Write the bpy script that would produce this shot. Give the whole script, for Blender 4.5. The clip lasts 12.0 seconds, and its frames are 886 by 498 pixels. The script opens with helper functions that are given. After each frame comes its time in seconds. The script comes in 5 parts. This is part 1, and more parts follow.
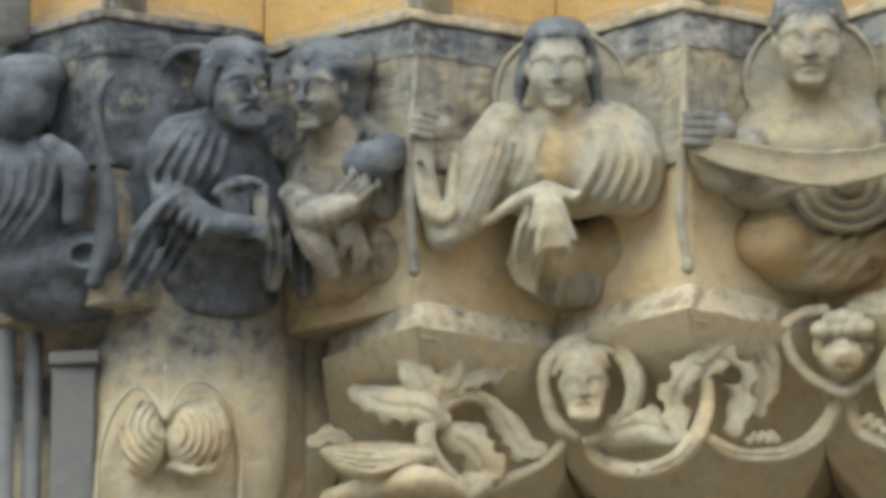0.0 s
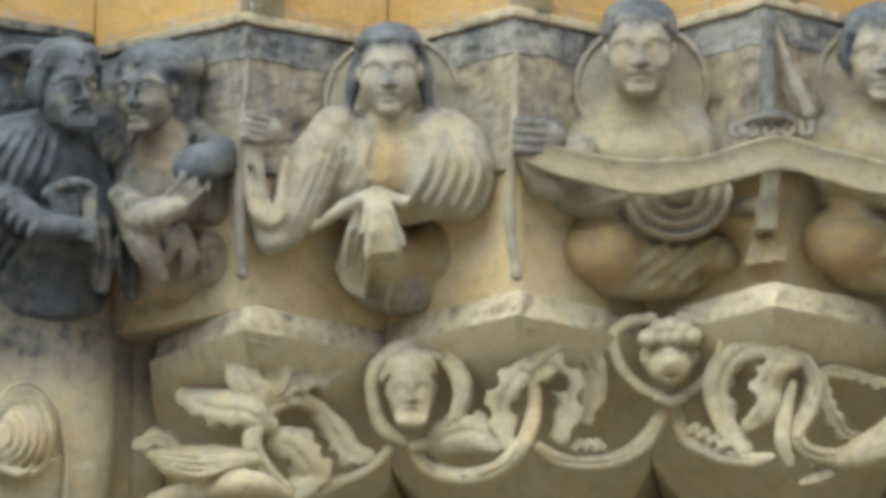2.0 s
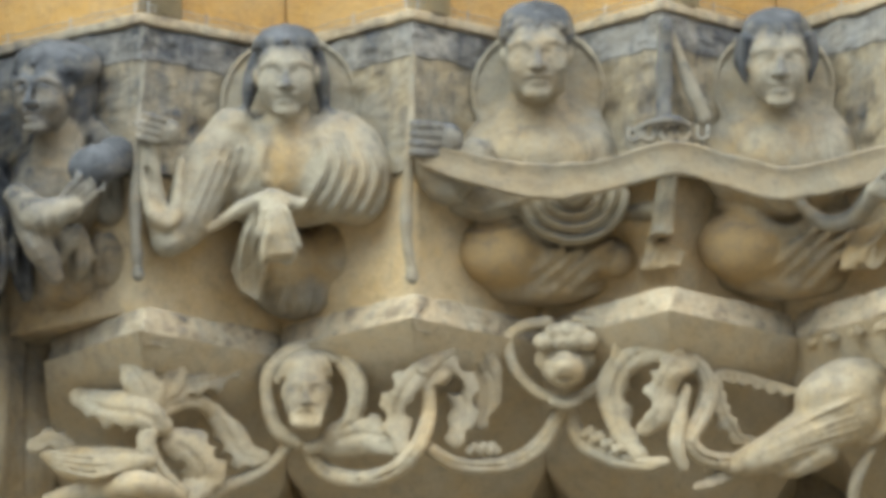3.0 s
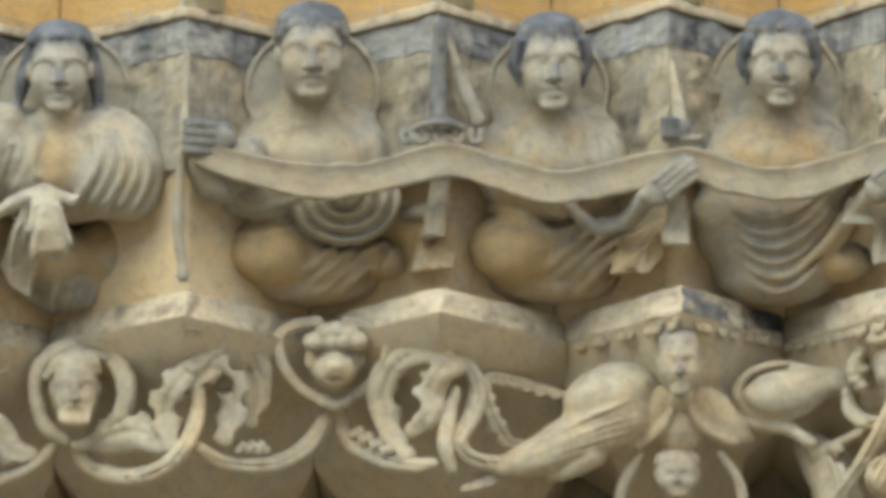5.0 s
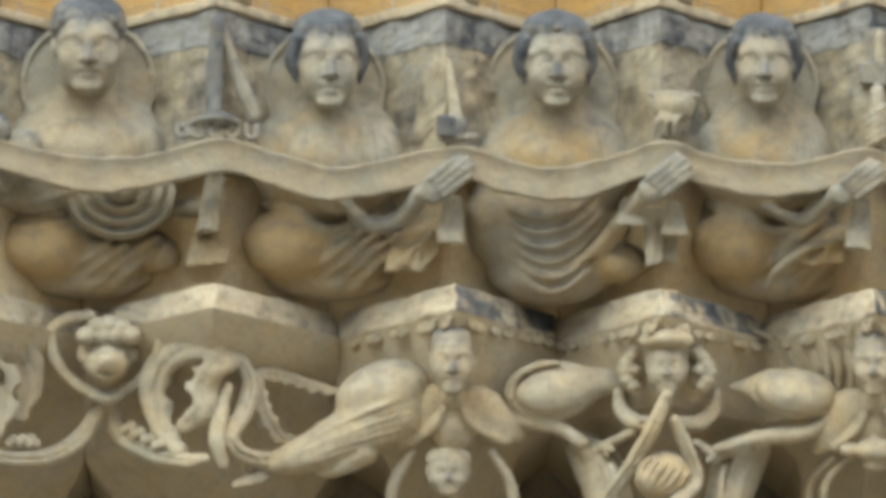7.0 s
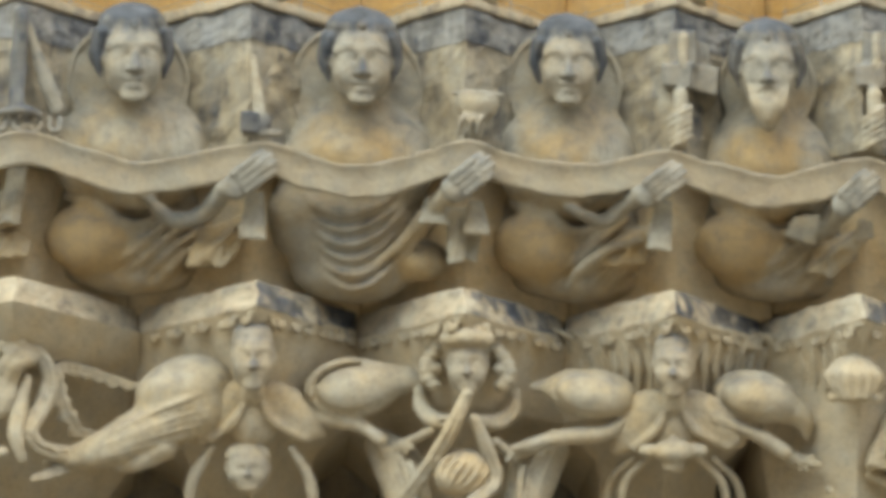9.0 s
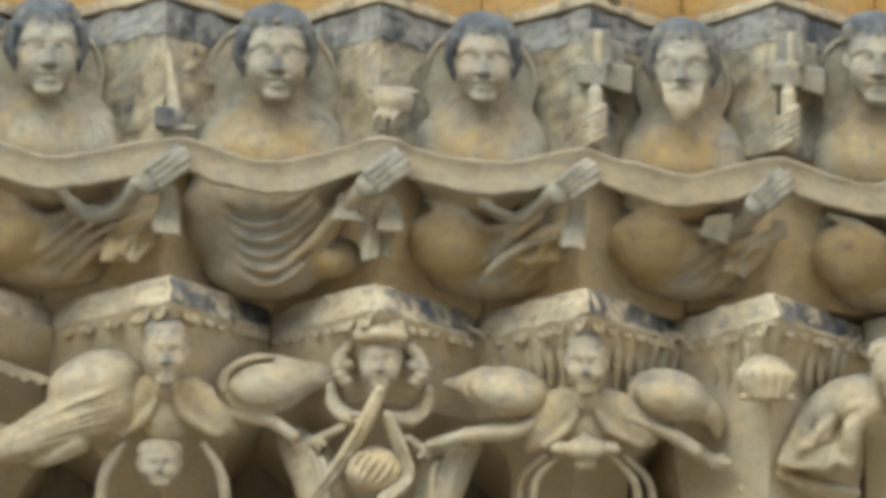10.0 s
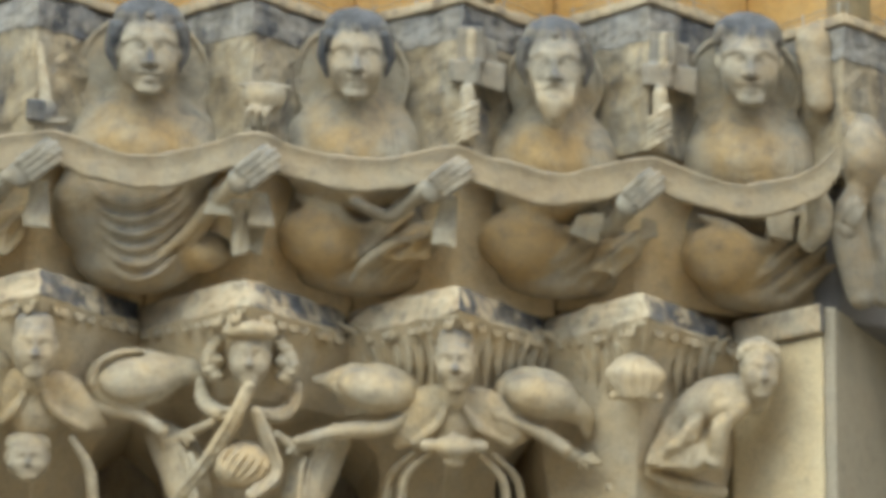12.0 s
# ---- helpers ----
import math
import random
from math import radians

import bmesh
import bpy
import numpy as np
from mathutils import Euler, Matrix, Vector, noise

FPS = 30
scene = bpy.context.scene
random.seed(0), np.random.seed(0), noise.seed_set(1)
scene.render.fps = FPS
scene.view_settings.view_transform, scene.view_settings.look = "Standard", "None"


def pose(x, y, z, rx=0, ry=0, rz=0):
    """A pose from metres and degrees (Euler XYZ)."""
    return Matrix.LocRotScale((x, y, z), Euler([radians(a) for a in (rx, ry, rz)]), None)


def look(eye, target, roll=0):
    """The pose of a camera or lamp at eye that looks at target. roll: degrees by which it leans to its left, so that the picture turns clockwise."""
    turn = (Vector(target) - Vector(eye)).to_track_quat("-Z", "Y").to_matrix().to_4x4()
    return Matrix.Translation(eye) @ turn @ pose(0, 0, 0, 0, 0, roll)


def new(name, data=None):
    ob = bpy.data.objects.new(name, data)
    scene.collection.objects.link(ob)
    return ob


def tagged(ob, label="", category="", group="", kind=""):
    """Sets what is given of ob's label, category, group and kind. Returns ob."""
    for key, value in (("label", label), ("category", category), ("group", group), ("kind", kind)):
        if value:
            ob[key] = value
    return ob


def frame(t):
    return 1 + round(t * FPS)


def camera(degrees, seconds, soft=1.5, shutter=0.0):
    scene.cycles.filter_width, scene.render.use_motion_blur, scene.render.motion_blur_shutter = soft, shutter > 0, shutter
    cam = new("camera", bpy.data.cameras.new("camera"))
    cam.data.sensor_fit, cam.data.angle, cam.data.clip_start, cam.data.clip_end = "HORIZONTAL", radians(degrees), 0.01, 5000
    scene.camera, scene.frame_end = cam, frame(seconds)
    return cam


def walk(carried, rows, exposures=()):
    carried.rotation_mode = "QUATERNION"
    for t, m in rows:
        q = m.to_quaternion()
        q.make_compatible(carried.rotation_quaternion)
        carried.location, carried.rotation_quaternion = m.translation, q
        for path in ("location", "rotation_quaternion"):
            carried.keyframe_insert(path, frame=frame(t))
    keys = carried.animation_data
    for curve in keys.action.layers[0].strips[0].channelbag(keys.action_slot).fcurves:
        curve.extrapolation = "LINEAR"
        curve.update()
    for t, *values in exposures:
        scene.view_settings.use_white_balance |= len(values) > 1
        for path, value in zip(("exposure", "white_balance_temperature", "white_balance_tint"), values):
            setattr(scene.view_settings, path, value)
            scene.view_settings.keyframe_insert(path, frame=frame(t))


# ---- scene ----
# A carved portal jamb seen from the forecourt: the camera stands on one spot and pans along the frieze.
cam = camera(11.0, 12.0, soft=5.2)
EYE = Vector((0.0, -10.0, 1.6))
# seconds, turn to the right, upward tilt, lean (degrees)
ROWS = [
    (0.0, -7.761, 14.985, 0.289),
    (0.5, -7.419, 14.993, 0.339),
    (1.0, -6.904, 15.007, 0.275),
    (1.5, -6.273, 15.022, 0.238),
    (2.0, -5.558, 15.039, 0.16),
    (2.5, -4.886, 15.054, 0.145),
    (4.5, -2.041, 15.084, 0.027),
    (5.0, -1.271, 15.068, 0.031),
    (5.5, -0.556, 15.056, 0.032),
    (6.0, 0.199, 15.044, -0.006),
    (6.5, 0.901, 15.036, 0.015),
    (7.0, 1.638, 15.026, 0.016),
    (9.0, 4.188, 14.993, -0.069),
    (9.5, 4.739, 14.981, -0.116),
    (10.0, 5.3, 14.956, -0.195),
    (10.5, 5.801, 14.933, -0.217),
    (11.0, 6.284, 14.906, -0.268),
    (11.5, 6.653, 14.895, -0.334),
    (12.0, 6.966, 14.923, -0.362),
]


def aim(turn, tilt, lean):
    a, b = radians(turn), radians(tilt)
    way = Vector((math.sin(a) * math.cos(b), math.cos(a) * math.cos(b), math.sin(b)))
    return look(EYE, EYE + way, -lean)


walk(cam, [(t, aim(a, b, c)) for t, a, b, c in ROWS], [(0.0, 1.24, 6230, 0), (12.0, 1.22, 6420, 0)])

# ---- light: a bright overcast sky, brighter on one side ----
SUN_UP, SUN_TURN = 60.0, -60.0
world = bpy.data.worlds.new("sky")
scene.world = world
world.use_nodes = True
wn = world.node_tree.nodes
sky = wn.new("ShaderNodeTexSky")
sky.sky_type, sky.sun_disc = "NISHITA", False
sky.sun_elevation, sky.sun_rotation = radians(SUN_UP), radians(180 + SUN_TURN)
sky.dust_density, sky.air_density = 4.0, 1.0
wn["Background"].inputs["Strength"].default_value = 0.1
world.node_tree.links.new(sky.outputs[0], wn["Background"].inputs[0])
sun = new("sun", bpy.data.lights.new("sun", "SUN"))
sun.data.energy, sun.data.angle, sun.data.color = 2.9, radians(75), (1.0, 0.96, 0.88)
a, b = radians(SUN_TURN), radians(SUN_UP)
sun.matrix_world = look((math.sin(a) * 20 * math.cos(b), -math.cos(a) * 20 * math.cos(b), 20 * math.sin(b)), (0, 0, 0))


# ---- materials ----
def noise_tex(nt, scale, detail=5.0, rough=0.6, stretch=None):
    geo = nt.nodes.new("ShaderNodeNewGeometry")
    n = nt.nodes.new("ShaderNodeTexNoise")
    n.inputs["Scale"].default_value, n.inputs["Detail"].default_value = scale, detail
    n.inputs["Roughness"].default_value = rough
    src = geo.outputs["Position"]
    if stretch:
        m = nt.nodes.new("ShaderNodeMapping")
        m.inputs["Scale"].default_value = stretch
        nt.links.new(src, m.inputs[0])
        src = m.outputs[0]
    nt.links.new(src, n.inputs["Vector"])
    return n.outputs["Fac"]


def mix(nt, fac, a, b, mode="MIX"):
    m = nt.nodes.new("ShaderNodeMix")
    m.data_type, m.blend_type = "RGBA", mode
    for sock, v in ((m.inputs[0], fac), (m.inputs[6], a), (m.inputs[7], b)):
        if isinstance(v, (int, float)):
            sock.default_value = v
        elif isinstance(v, tuple):
            sock.default_value = (*v, 1)
        else:
            nt.links.new(v, sock)
    return m.outputs[2]


def maths(nt, op, a, b=0.0, clamp=False):
    m = nt.nodes.new("ShaderNodeMath")
    m.operation, m.use_clamp = op, clamp
    for sock, v in zip(m.inputs, (a, b)):
        if isinstance(v, (int, float)):
            sock.default_value = v
        else:
            nt.links.new(v, sock)
    return m.outputs[0]


def stone(name, pale, warm, warmth=0.3, soot=0.0, rough=0.9, grime=0.5, carved=True, outer_end=True, blotch=0.0, settled=0.45, streaks=0.0, side_crust_shade=0.0):
    """Weathered sandstone: pale and ochre veins, lichen grey, black soot and some painted shade where the carving
    carries it.
    """
    m = bpy.data.materials.new(name)
    m.use_nodes = True
    nt = m.node_tree
    bsdf = nt.nodes["Principled BSDF"]
    bsdf.inputs["Roughness"].default_value = rough
    bsdf.inputs["Specular IOR Level"].default_value = 0.25
    big, mid, fine = noise_tex(nt, 5.0), noise_tex(nt, 28.0), noise_tex(nt, 160.0, 3.0)
    w = maths(nt, "ADD", maths(nt, "MULTIPLY", maths(nt, "SUBTRACT", noise_tex(nt, 9.0, 6.0, 0.7), 0.5), 2.5), warmth)
    if carved:
        att = nt.nodes.new("ShaderNodeAttribute")
        att.attribute_name = "ochre"
        w = maths(nt, "ADD", w, att.outputs["Fac"])
    w = maths(nt, "ADD", w, 0.0, True)
    col = mix(nt, w, pale, warm)
    col = mix(nt, maths(nt, "MULTIPLY", ramp_fac(nt, mid, 0.48, 0.7), 0.7 * grime), col, (0.2, 0.19, 0.17))
    col = mix(nt, maths(nt, "MULTIPLY", ramp_fac(nt, fine, 0.45, 0.75), 0.35), col, (0.14, 0.12, 0.1))
    # black soot: on the outer, rain-sheltered end of the jamb, and where the carving is marked, there for soot and for
    # some painted shade
    geo = nt.nodes.new("ShaderNodeNewGeometry")
    xyz = nt.nodes.new("ShaderNodeSeparateXYZ")
    nt.links.new(geo.outputs["Position"], xyz.inputs[0])
    outer = ramp_fac(nt, maths(nt, "ADD", xyz.outputs["X"], maths(nt, "MULTIPLY", maths(nt, "SUBTRACT", big, 0.5), 0.5)), -1.2, -1.85)
    # reaches below the sooty busts to paint their shade on the first bell
    high = ramp_fac(nt, maths(nt, "ADD", xyz.outputs["Z"], maths(nt, "MULTIPLY", big, 0.12)), 3.99, 4.13)
    outer = maths(nt, "MULTIPLY", outer, maths(nt, "MULTIPLY", high, maths(nt, "ADD", maths(nt, "MULTIPLY", noise_tex(nt, 7.0, 6.0, 0.65), 1.2), 0.12)))
    s = maths(nt, "ADD", maths(nt, "MULTIPLY", outer, 1.0 if outer_end else 0.0), soot)
    if blotch:
        patch = noise_tex(nt, 9.0, 6.0, 0.65)
        s = maths(nt, "ADD", s, maths(nt, "MULTIPLY", ramp_fac(nt, patch, 0.54, 0.62), blotch))
    if streaks:
        run = noise_tex(nt, 1.0, 5.0, 0.7, (18.0, 18.0, 4.5))
        s = maths(nt, "ADD", s, maths(nt, "MULTIPLY", ramp_fac(nt, run, 0.45, 0.68), streaks))
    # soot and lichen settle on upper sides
    nrm = nt.nodes.new("ShaderNodeSeparateXYZ")
    nt.links.new(geo.outputs["Normal"], nrm.inputs[0])
    lie = ramp_fac(nt, maths(nt, "ADD", nrm.outputs["Z"], maths(nt, "MULTIPLY", maths(nt, "SUBTRACT", mid, 0.5), 1.2)), 0.15, 0.9)
    s = maths(nt, "ADD", s, maths(nt, "MULTIPLY", lie, settled))
    if side_crust_shade:
        # black patches that the rain does not wash off the ledges' sides turned to the opening; on blocks and bands,
        # shade painted into the colour
        side = ramp_fac(nt, maths(nt, "ADD", nrm.outputs["X"], maths(nt, "MULTIPLY", maths(nt, "SUBTRACT", mid, 0.5), 0.6)), 0.15, 0.5)
        s = maths(nt, "ADD", s, maths(nt, "MULTIPLY", maths(nt, "MULTIPLY", side, ramp_fac(nt, noise_tex(nt, 13.0, 5.0, 0.65), 0.42, 0.52)), side_crust_shade))
    if carved:
        att2 = nt.nodes.new("ShaderNodeAttribute")
        att2.attribute_name = "soot_shade"
        s = maths(nt, "ADD", s, att2.outputs["Fac"])
    s = maths(nt, "MULTIPLY", s, maths(nt, "ADD", maths(nt, "MULTIPLY", mid, 0.8), 0.6), True)
    black = mix(nt, ramp_fac(nt, noise_tex(nt, 16.0, 6.0, 0.7), 0.36, 0.66), (0.045, 0.049, 0.057), (0.12, 0.13, 0.15))
    col = mix(nt, s, col, black)
    nt.links.new(col, bsdf.inputs["Base Color"])
    bump = nt.nodes.new("ShaderNodeBump")
    bump.inputs["Strength"].default_value, bump.inputs["Distance"].default_value = 0.7, 0.008
    nt.links.new(maths(nt, "ADD", mid, maths(nt, "MULTIPLY", fine, 0.4)), bump.inputs["Height"])
    nt.links.new(bump.outputs[0], bsdf.inputs["Normal"])
    return m


def ramp_fac(nt, v, lo, hi):
    m = nt.nodes.new("ShaderNodeMapRange")
    m.clamp = True
    m.inputs[1].default_value, m.inputs[2].default_value = lo, hi
    nt.links.new(v, m.inputs[0])
    return m.outputs[0]


PALE, WARM = (0.415, 0.38, 0.295), (0.45, 0.32, 0.155)
M_FIGURE = stone("figure_stone", PALE, WARM, 0.15)
# the last value paints shade onto the blocks' and bands' right sides
M_BLOCK = stone("block_stone", (0.39, 0.365, 0.295), (0.5, 0.385, 0.21), 0.45, soot=0.06, carved=False, blotch=0.3, streaks=0.5, side_crust_shade=0.25)
M_FASCIA = stone("fascia_stone", (0.38, 0.38, 0.37), (0.44, 0.38, 0.27), 0.25, soot=0.14, carved=False, blotch=0.45, streaks=0.45, side_crust_shade=0.35)
M_LEDGE = stone("ledge_stone", (0.52, 0.47, 0.36), (0.56, 0.42, 0.25), 0.4, grime=1.0, carved=False, blotch=0.45, settled=0.1)
M_CRUSTED = stone("crusted_ledge_stone", (0.52, 0.47, 0.36), (0.56, 0.42, 0.25), 0.4, grime=1.0, carved=False, blotch=0.35, settled=0.1, side_crust_shade=0.8)
M_OCHRE = stone("ochre_stone", (0.6, 0.42, 0.2), (0.62, 0.38, 0.12), 0.6, grime=0.3, carved=False, outer_end=False)
M_GREY = stone("grey_wall_stone", (0.16, 0.16, 0.165), (0.19, 0.17, 0.15), 0.2, carved=False, outer_end=False)
M_SHAFT = stone("pale_shaft_stone", (0.42, 0.42, 0.42), (0.44, 0.42, 0.38), 0.2, carved=False, outer_end=False)
M_LEAF = stone("foliage_stone", (0.48, 0.435, 0.335), (0.53, 0.4, 0.22), 0.35)
M_SCROLL = stone("scroll_stone", (0.335, 0.3, 0.225), (0.41, 0.31, 0.18), 0.42, carved=False, blotch=0.16, streaks=0.16)
M_PIER = stone("pier_stone", (0.66, 0.58, 0.4), (0.66, 0.54, 0.33), 0.4, grime=0.2, carved=False)
# darker copy of the pier's stone: the reveal's shade is in this colour
M_REVEAL_SHADE = stone("reveal_stone_shaded", (0.36, 0.33, 0.26), (0.38, 0.33, 0.25), 0.2, grime=0.4, carved=False)
M_BELL = stone("bell_stone", (0.54, 0.485, 0.37), (0.58, 0.45, 0.26), 0.45, grime=0.4, carved=False)
M_FOOT = stone("foot_stone", (0.62, 0.53, 0.37), (0.66, 0.48, 0.24), 0.5, grime=0.4, carved=False)
M_PAVING = stone("paving_stone", (0.17, 0.155, 0.13), (0.2, 0.17, 0.13), 0.3, carved=False, outer_end=False, settled=0.0)
M_UNSEEN_FRONT = stone("unseen_front_plaster", (0.42, 0.38, 0.31), (0.45, 0.38, 0.28), 0.3, carved=False, outer_end=False)


# ---- places on the jamb ----
def at(x, z, d):
    """A place d metres in front of the jamb's back plane, on the sight line that meets this plane at x, z."""
    return EYE + (Vector((x, 0, z)) - EYE) * (1 - d / 10.0)


def part(name, bm, material, parent=None, label=""):
    me = bpy.data.meshes.new(name)
    bm.normal_update()
    bm.to_mesh(me)
    bm.free()
    me.materials.append(material)
    ob = new(name, me)
    if parent:
        ob.parent = parent
        ob.matrix_parent_inverse = Matrix.Translation(-parent.location)
    if label:
        tagged(ob, label)
    return ob


def prism(outline, z0, z1, bevel=0.006, outline0=None):
    """An upright block over a plan outline (x, y), which may taper to outline0 at its foot."""
    bm = bmesh.new()
    lo = [bm.verts.new((*p, z0)) for p in (outline0 or outline)]
    hi = [bm.verts.new((*p, z1)) for p in outline]
    n = len(lo)
    bm.faces.new(lo[::-1])
    bm.faces.new(hi)
    for i in range(n):
        bm.faces.new((lo[i], lo[(i + 1) % n], hi[(i + 1) % n], hi[i]))
    bmesh.ops.recalc_face_normals(bm, faces=bm.faces)
    if bevel:
        bmesh.ops.bevel(bm, geom=bm.edges[:], offset=bevel, segments=2, profile=0.6, affect="EDGES")
    return bm


def worn(bm, amount=0.006, size=0.05, cuts=14):
    """Cuts a block finer and knocks its surface and edges about."""
    long = [e for e in bm.edges if e.calc_length() > 0.06]
    bmesh.ops.subdivide_edges(bm, edges=long, cuts=cuts, use_grid_fill=True)
    for v in bm.verts:
        p = v.co / size
        v.co += Vector((noise.noise(p), noise.noise(p + Vector((9, 0, 0))), noise.noise(p + Vector((0, 9, 0))))) * amount
        p = v.co / (size * 0.35)
        v.co += Vector((noise.noise(p), noise.noise(p + Vector((9, 0, 0))), noise.noise(p + Vector((0, 9, 0))))) * amount * 0.5
    return bm


# ---- carving: solid shapes blended in a block of clay, then skinned ----
UNIT = 0.001275
LATTICE = np.random.default_rng(7).uniform(-1, 1, (32, 32, 32))


class Clay:
    """Clay in sheet units (u to the right, v down, w towards the forecourt; 1.275 mm each).
    The sheet's point ru, rv lies at x, z on the jamb's back plane. Shapes are kept in order and blended by skin()."""

    def __init__(self, x, z, ru, rv, step=3.6):
        self.x, self.z, self.ru, self.rv, self.step, self.ops = x, z, ru, rv, step, []

    def wall(self, u, off=0.0, low=True):
        """The depth of the stepped wall behind u, plus off."""
        x = self.x + (u - self.ru) * UNIT
        return 178 * near_tip(x, low) + off

    def cells(self, lo, hi):
        a = [max(0, int((lo[i] - self.lo[i]) / self.step)) for i in range(3)]
        b = [min(self.n[i], int((hi[i] - self.lo[i]) / self.step) + 2) for i in range(3)]
        if any(p >= q for p, q in zip(a, b)):
            return None, None
        sl = tuple(slice(p, q) for p, q in zip(a, b))
        g = np.meshgrid(*[self.lo[i] + self.step * np.arange(a[i], b[i], dtype=np.float32) for i in range(3)], indexing="ij", sparse=True)
        return sl, g

    def blend(self, sl, b, k, cut, soot_shade, ochre):
        a = self.f[sl]
        k = max(k, 0.5)
        if cut:
            h = np.clip(0.5 - 0.5 * (a + b) / k, 0, 1)
            self.f[sl] = a * (1 - h) - b * h + k * h * (1 - h)
            return
        h = np.clip(0.5 + 0.5 * (a - b) / k, 0, 1)
        self.f[sl] = a * (1 - h) + b * h - k * h * (1 - h)
        for arr, val in ((self.soot_shade, soot_shade), (self.ochre, ochre)):
            arr[sl] = arr[sl] * (1 - h) + val * h

    def ball(self, c, r, k=8, turn=0, cut=False, soot_shade=0.0, ochre=0.0):
        """An ellipsoid, turned in the sheet by degrees (clockwise)."""
        rx = [max(r[0], r[1])] * 2 + [r[2]] if turn else r
        self.ops.append(([x - y for x, y in zip(c, rx)], [x + y for x, y in zip(c, rx)], k, cut, ("ball", c, r, turn, soot_shade, ochre)))
        return self

    def rod(self, pts, r, k=6, flat=1.0, cut=False, soot_shade=0.0, ochre=0.0, smooth=4):
        """A bent rod through pts; r: one radius, or several along it; flat: its depth over its width."""
        pts = np.array(pts, float)
        rs = np.array(r if hasattr(r, "__len__") else [r] * len(pts), float)
        if len(rs) != len(pts):
            rs = np.interp(np.linspace(0, 1, len(pts)), np.linspace(0, 1, len(rs)), rs)
        if smooth > 1 and len(pts) > 2:
            q = np.column_stack([pts, rs])
            e = np.vstack([2 * q[0] - q[1], q, 2 * q[-1] - q[-2]])
            out = []
            for i in range(1, len(e) - 2):
                for t in np.arange(smooth) / smooth:
                    a, b, c, d = e[i - 1:i + 3]
                    out.append(0.5 * (2 * b + (c - a) * t + (2 * a - 5 * b + 4 * c - d) * t * t + (3 * b - a - 3 * c + d) * t ** 3))
            out.append(e[-2])
            q = np.array(out)
            pts, rs = q[:, :3], np.maximum(q[:, 3], 0.5)
        m = rs.max()
        self.ops.append((pts.min(0) - m, pts.max(0) + m, k, cut, ("rod", pts, rs, flat, soot_shade, ochre)))
        return self

    def slab(self, pts, back, front, k=3, slant=0.0, soot_shade=0.0, ochre=0.0):
        """A flat piece of cloth: a convex outline (u, v) between two depths, its face leaning out by slant per unit down."""
        q = np.array(pts, float)
        lo, hi = q.min(0), q.max(0)
        far = abs(slant) * (hi[1] - lo[1])
        self.ops.append(((*lo, back - far), (*hi, front + far), k, False, ("slab", q, (back, front, lo[1]), slant, soot_shade, ochre)))
        return self

    def crease(self, pts, width=9.0, height=8.0, k=0):
        """A ridge (or, with a negative height, a groove) that follows the surface along a line (u, v)."""
        q = np.array(pts, float)
        if len(q) > 2:
            e = np.vstack([2 * q[0] - q[1], q, 2 * q[-1] - q[-2]])
            out = []
            for i in range(1, len(e) - 2):
                for t in np.arange(4) / 4:
                    a, b, c, d = e[i - 1:i + 3]
                    out.append(0.5 * (2 * b + (c - a) * t + (2 * a - 5 * b + 4 * c - d) * t * t + (3 * b - a - 3 * c + d) * t ** 3))
            out.append(e[-2])
            q = np.array(out)
        self.ops.append(((*q.min(0), -1e3), (*q.max(0), 1e3), 2.4 * width, True, ("crease", q, width, height, 0, 0)))
        return self

    def pleats(self, a, b, n, width=9.0, height=8.0, groove=0.8):
        """Folds between two guide lines, each with a groove beside it."""
        a, b = np.array(a, float), np.array(b, float)
        for j in range(n):
            t = j / max(n - 1, 1)
            self.crease(a + (b - a) * t, width, height * (1.0 - 0.25 * (j % 2)))
            if groove and j < n - 1:
                self.crease(a + (b - a) * (t + 0.5 / (n - 1)), width * 0.8, -height * groove)
        return self

    def erode(self, f, rough=((30.0, 1.5), (12.0, 0.7))):
        """Weathers the surface with two sizes of lattice noise."""
        near = np.argwhere(np.abs(f) < 9)
        q = self.lo + self.step * near + np.array([self.x, 0, -self.z]) / UNIT
        for size, depth in rough:
            p = q / size
            i = np.floor(p).astype(int)
            t = p - i
            t = t * t * (3 - 2 * t)
            v = 0
            for a in (0, 1):
                for b in (0, 1):
                    for c in (0, 1):
                        k = (i + (a, b, c)) % 32
                        wt = np.where((a, b, c), t, 1 - t).prod(1)
                        v = v + wt * LATTICE[k[:, 0], k[:, 1], k[:, 2]]
            f[tuple(near.T)] += depth * v

    def shape(self):
        """Blends all shapes into the grid."""
        solid = [o for o in self.ops if not o[3]]
        self.lo = np.min([np.array(o[0]) for o in solid], axis=0) - 3 * self.step
        hi = np.max([np.array(o[1]) for o in solid], axis=0) + 3 * self.step
        self.n = [int(x) + 2 for x in (hi - self.lo) / self.step]
        self.f = np.full(self.n, 60.0, np.float32)
        self.soot_shade, self.ochre = np.zeros(self.n, np.float32), np.zeros(self.n, np.float32)
        for lo, hi, k, cut, (kind, c, r, x, soot_shade, ochre) in self.ops:
            m = k + 2 * self.step
            sl, g = self.cells(np.array(lo) - m, np.array(hi) + m)
            if sl is None:
                continue
            if kind == "ball":
                p = [g[i] - c[i] for i in range(3)]
                if x:
                    co, si = math.cos(radians(x)), math.sin(radians(x))
                    p[0], p[1] = p[0] * co + p[1] * si, p[1] * co - p[0] * si
                k0 = np.sqrt(sum((q / e) ** 2 for q, e in zip(p, r))) + 1e-4
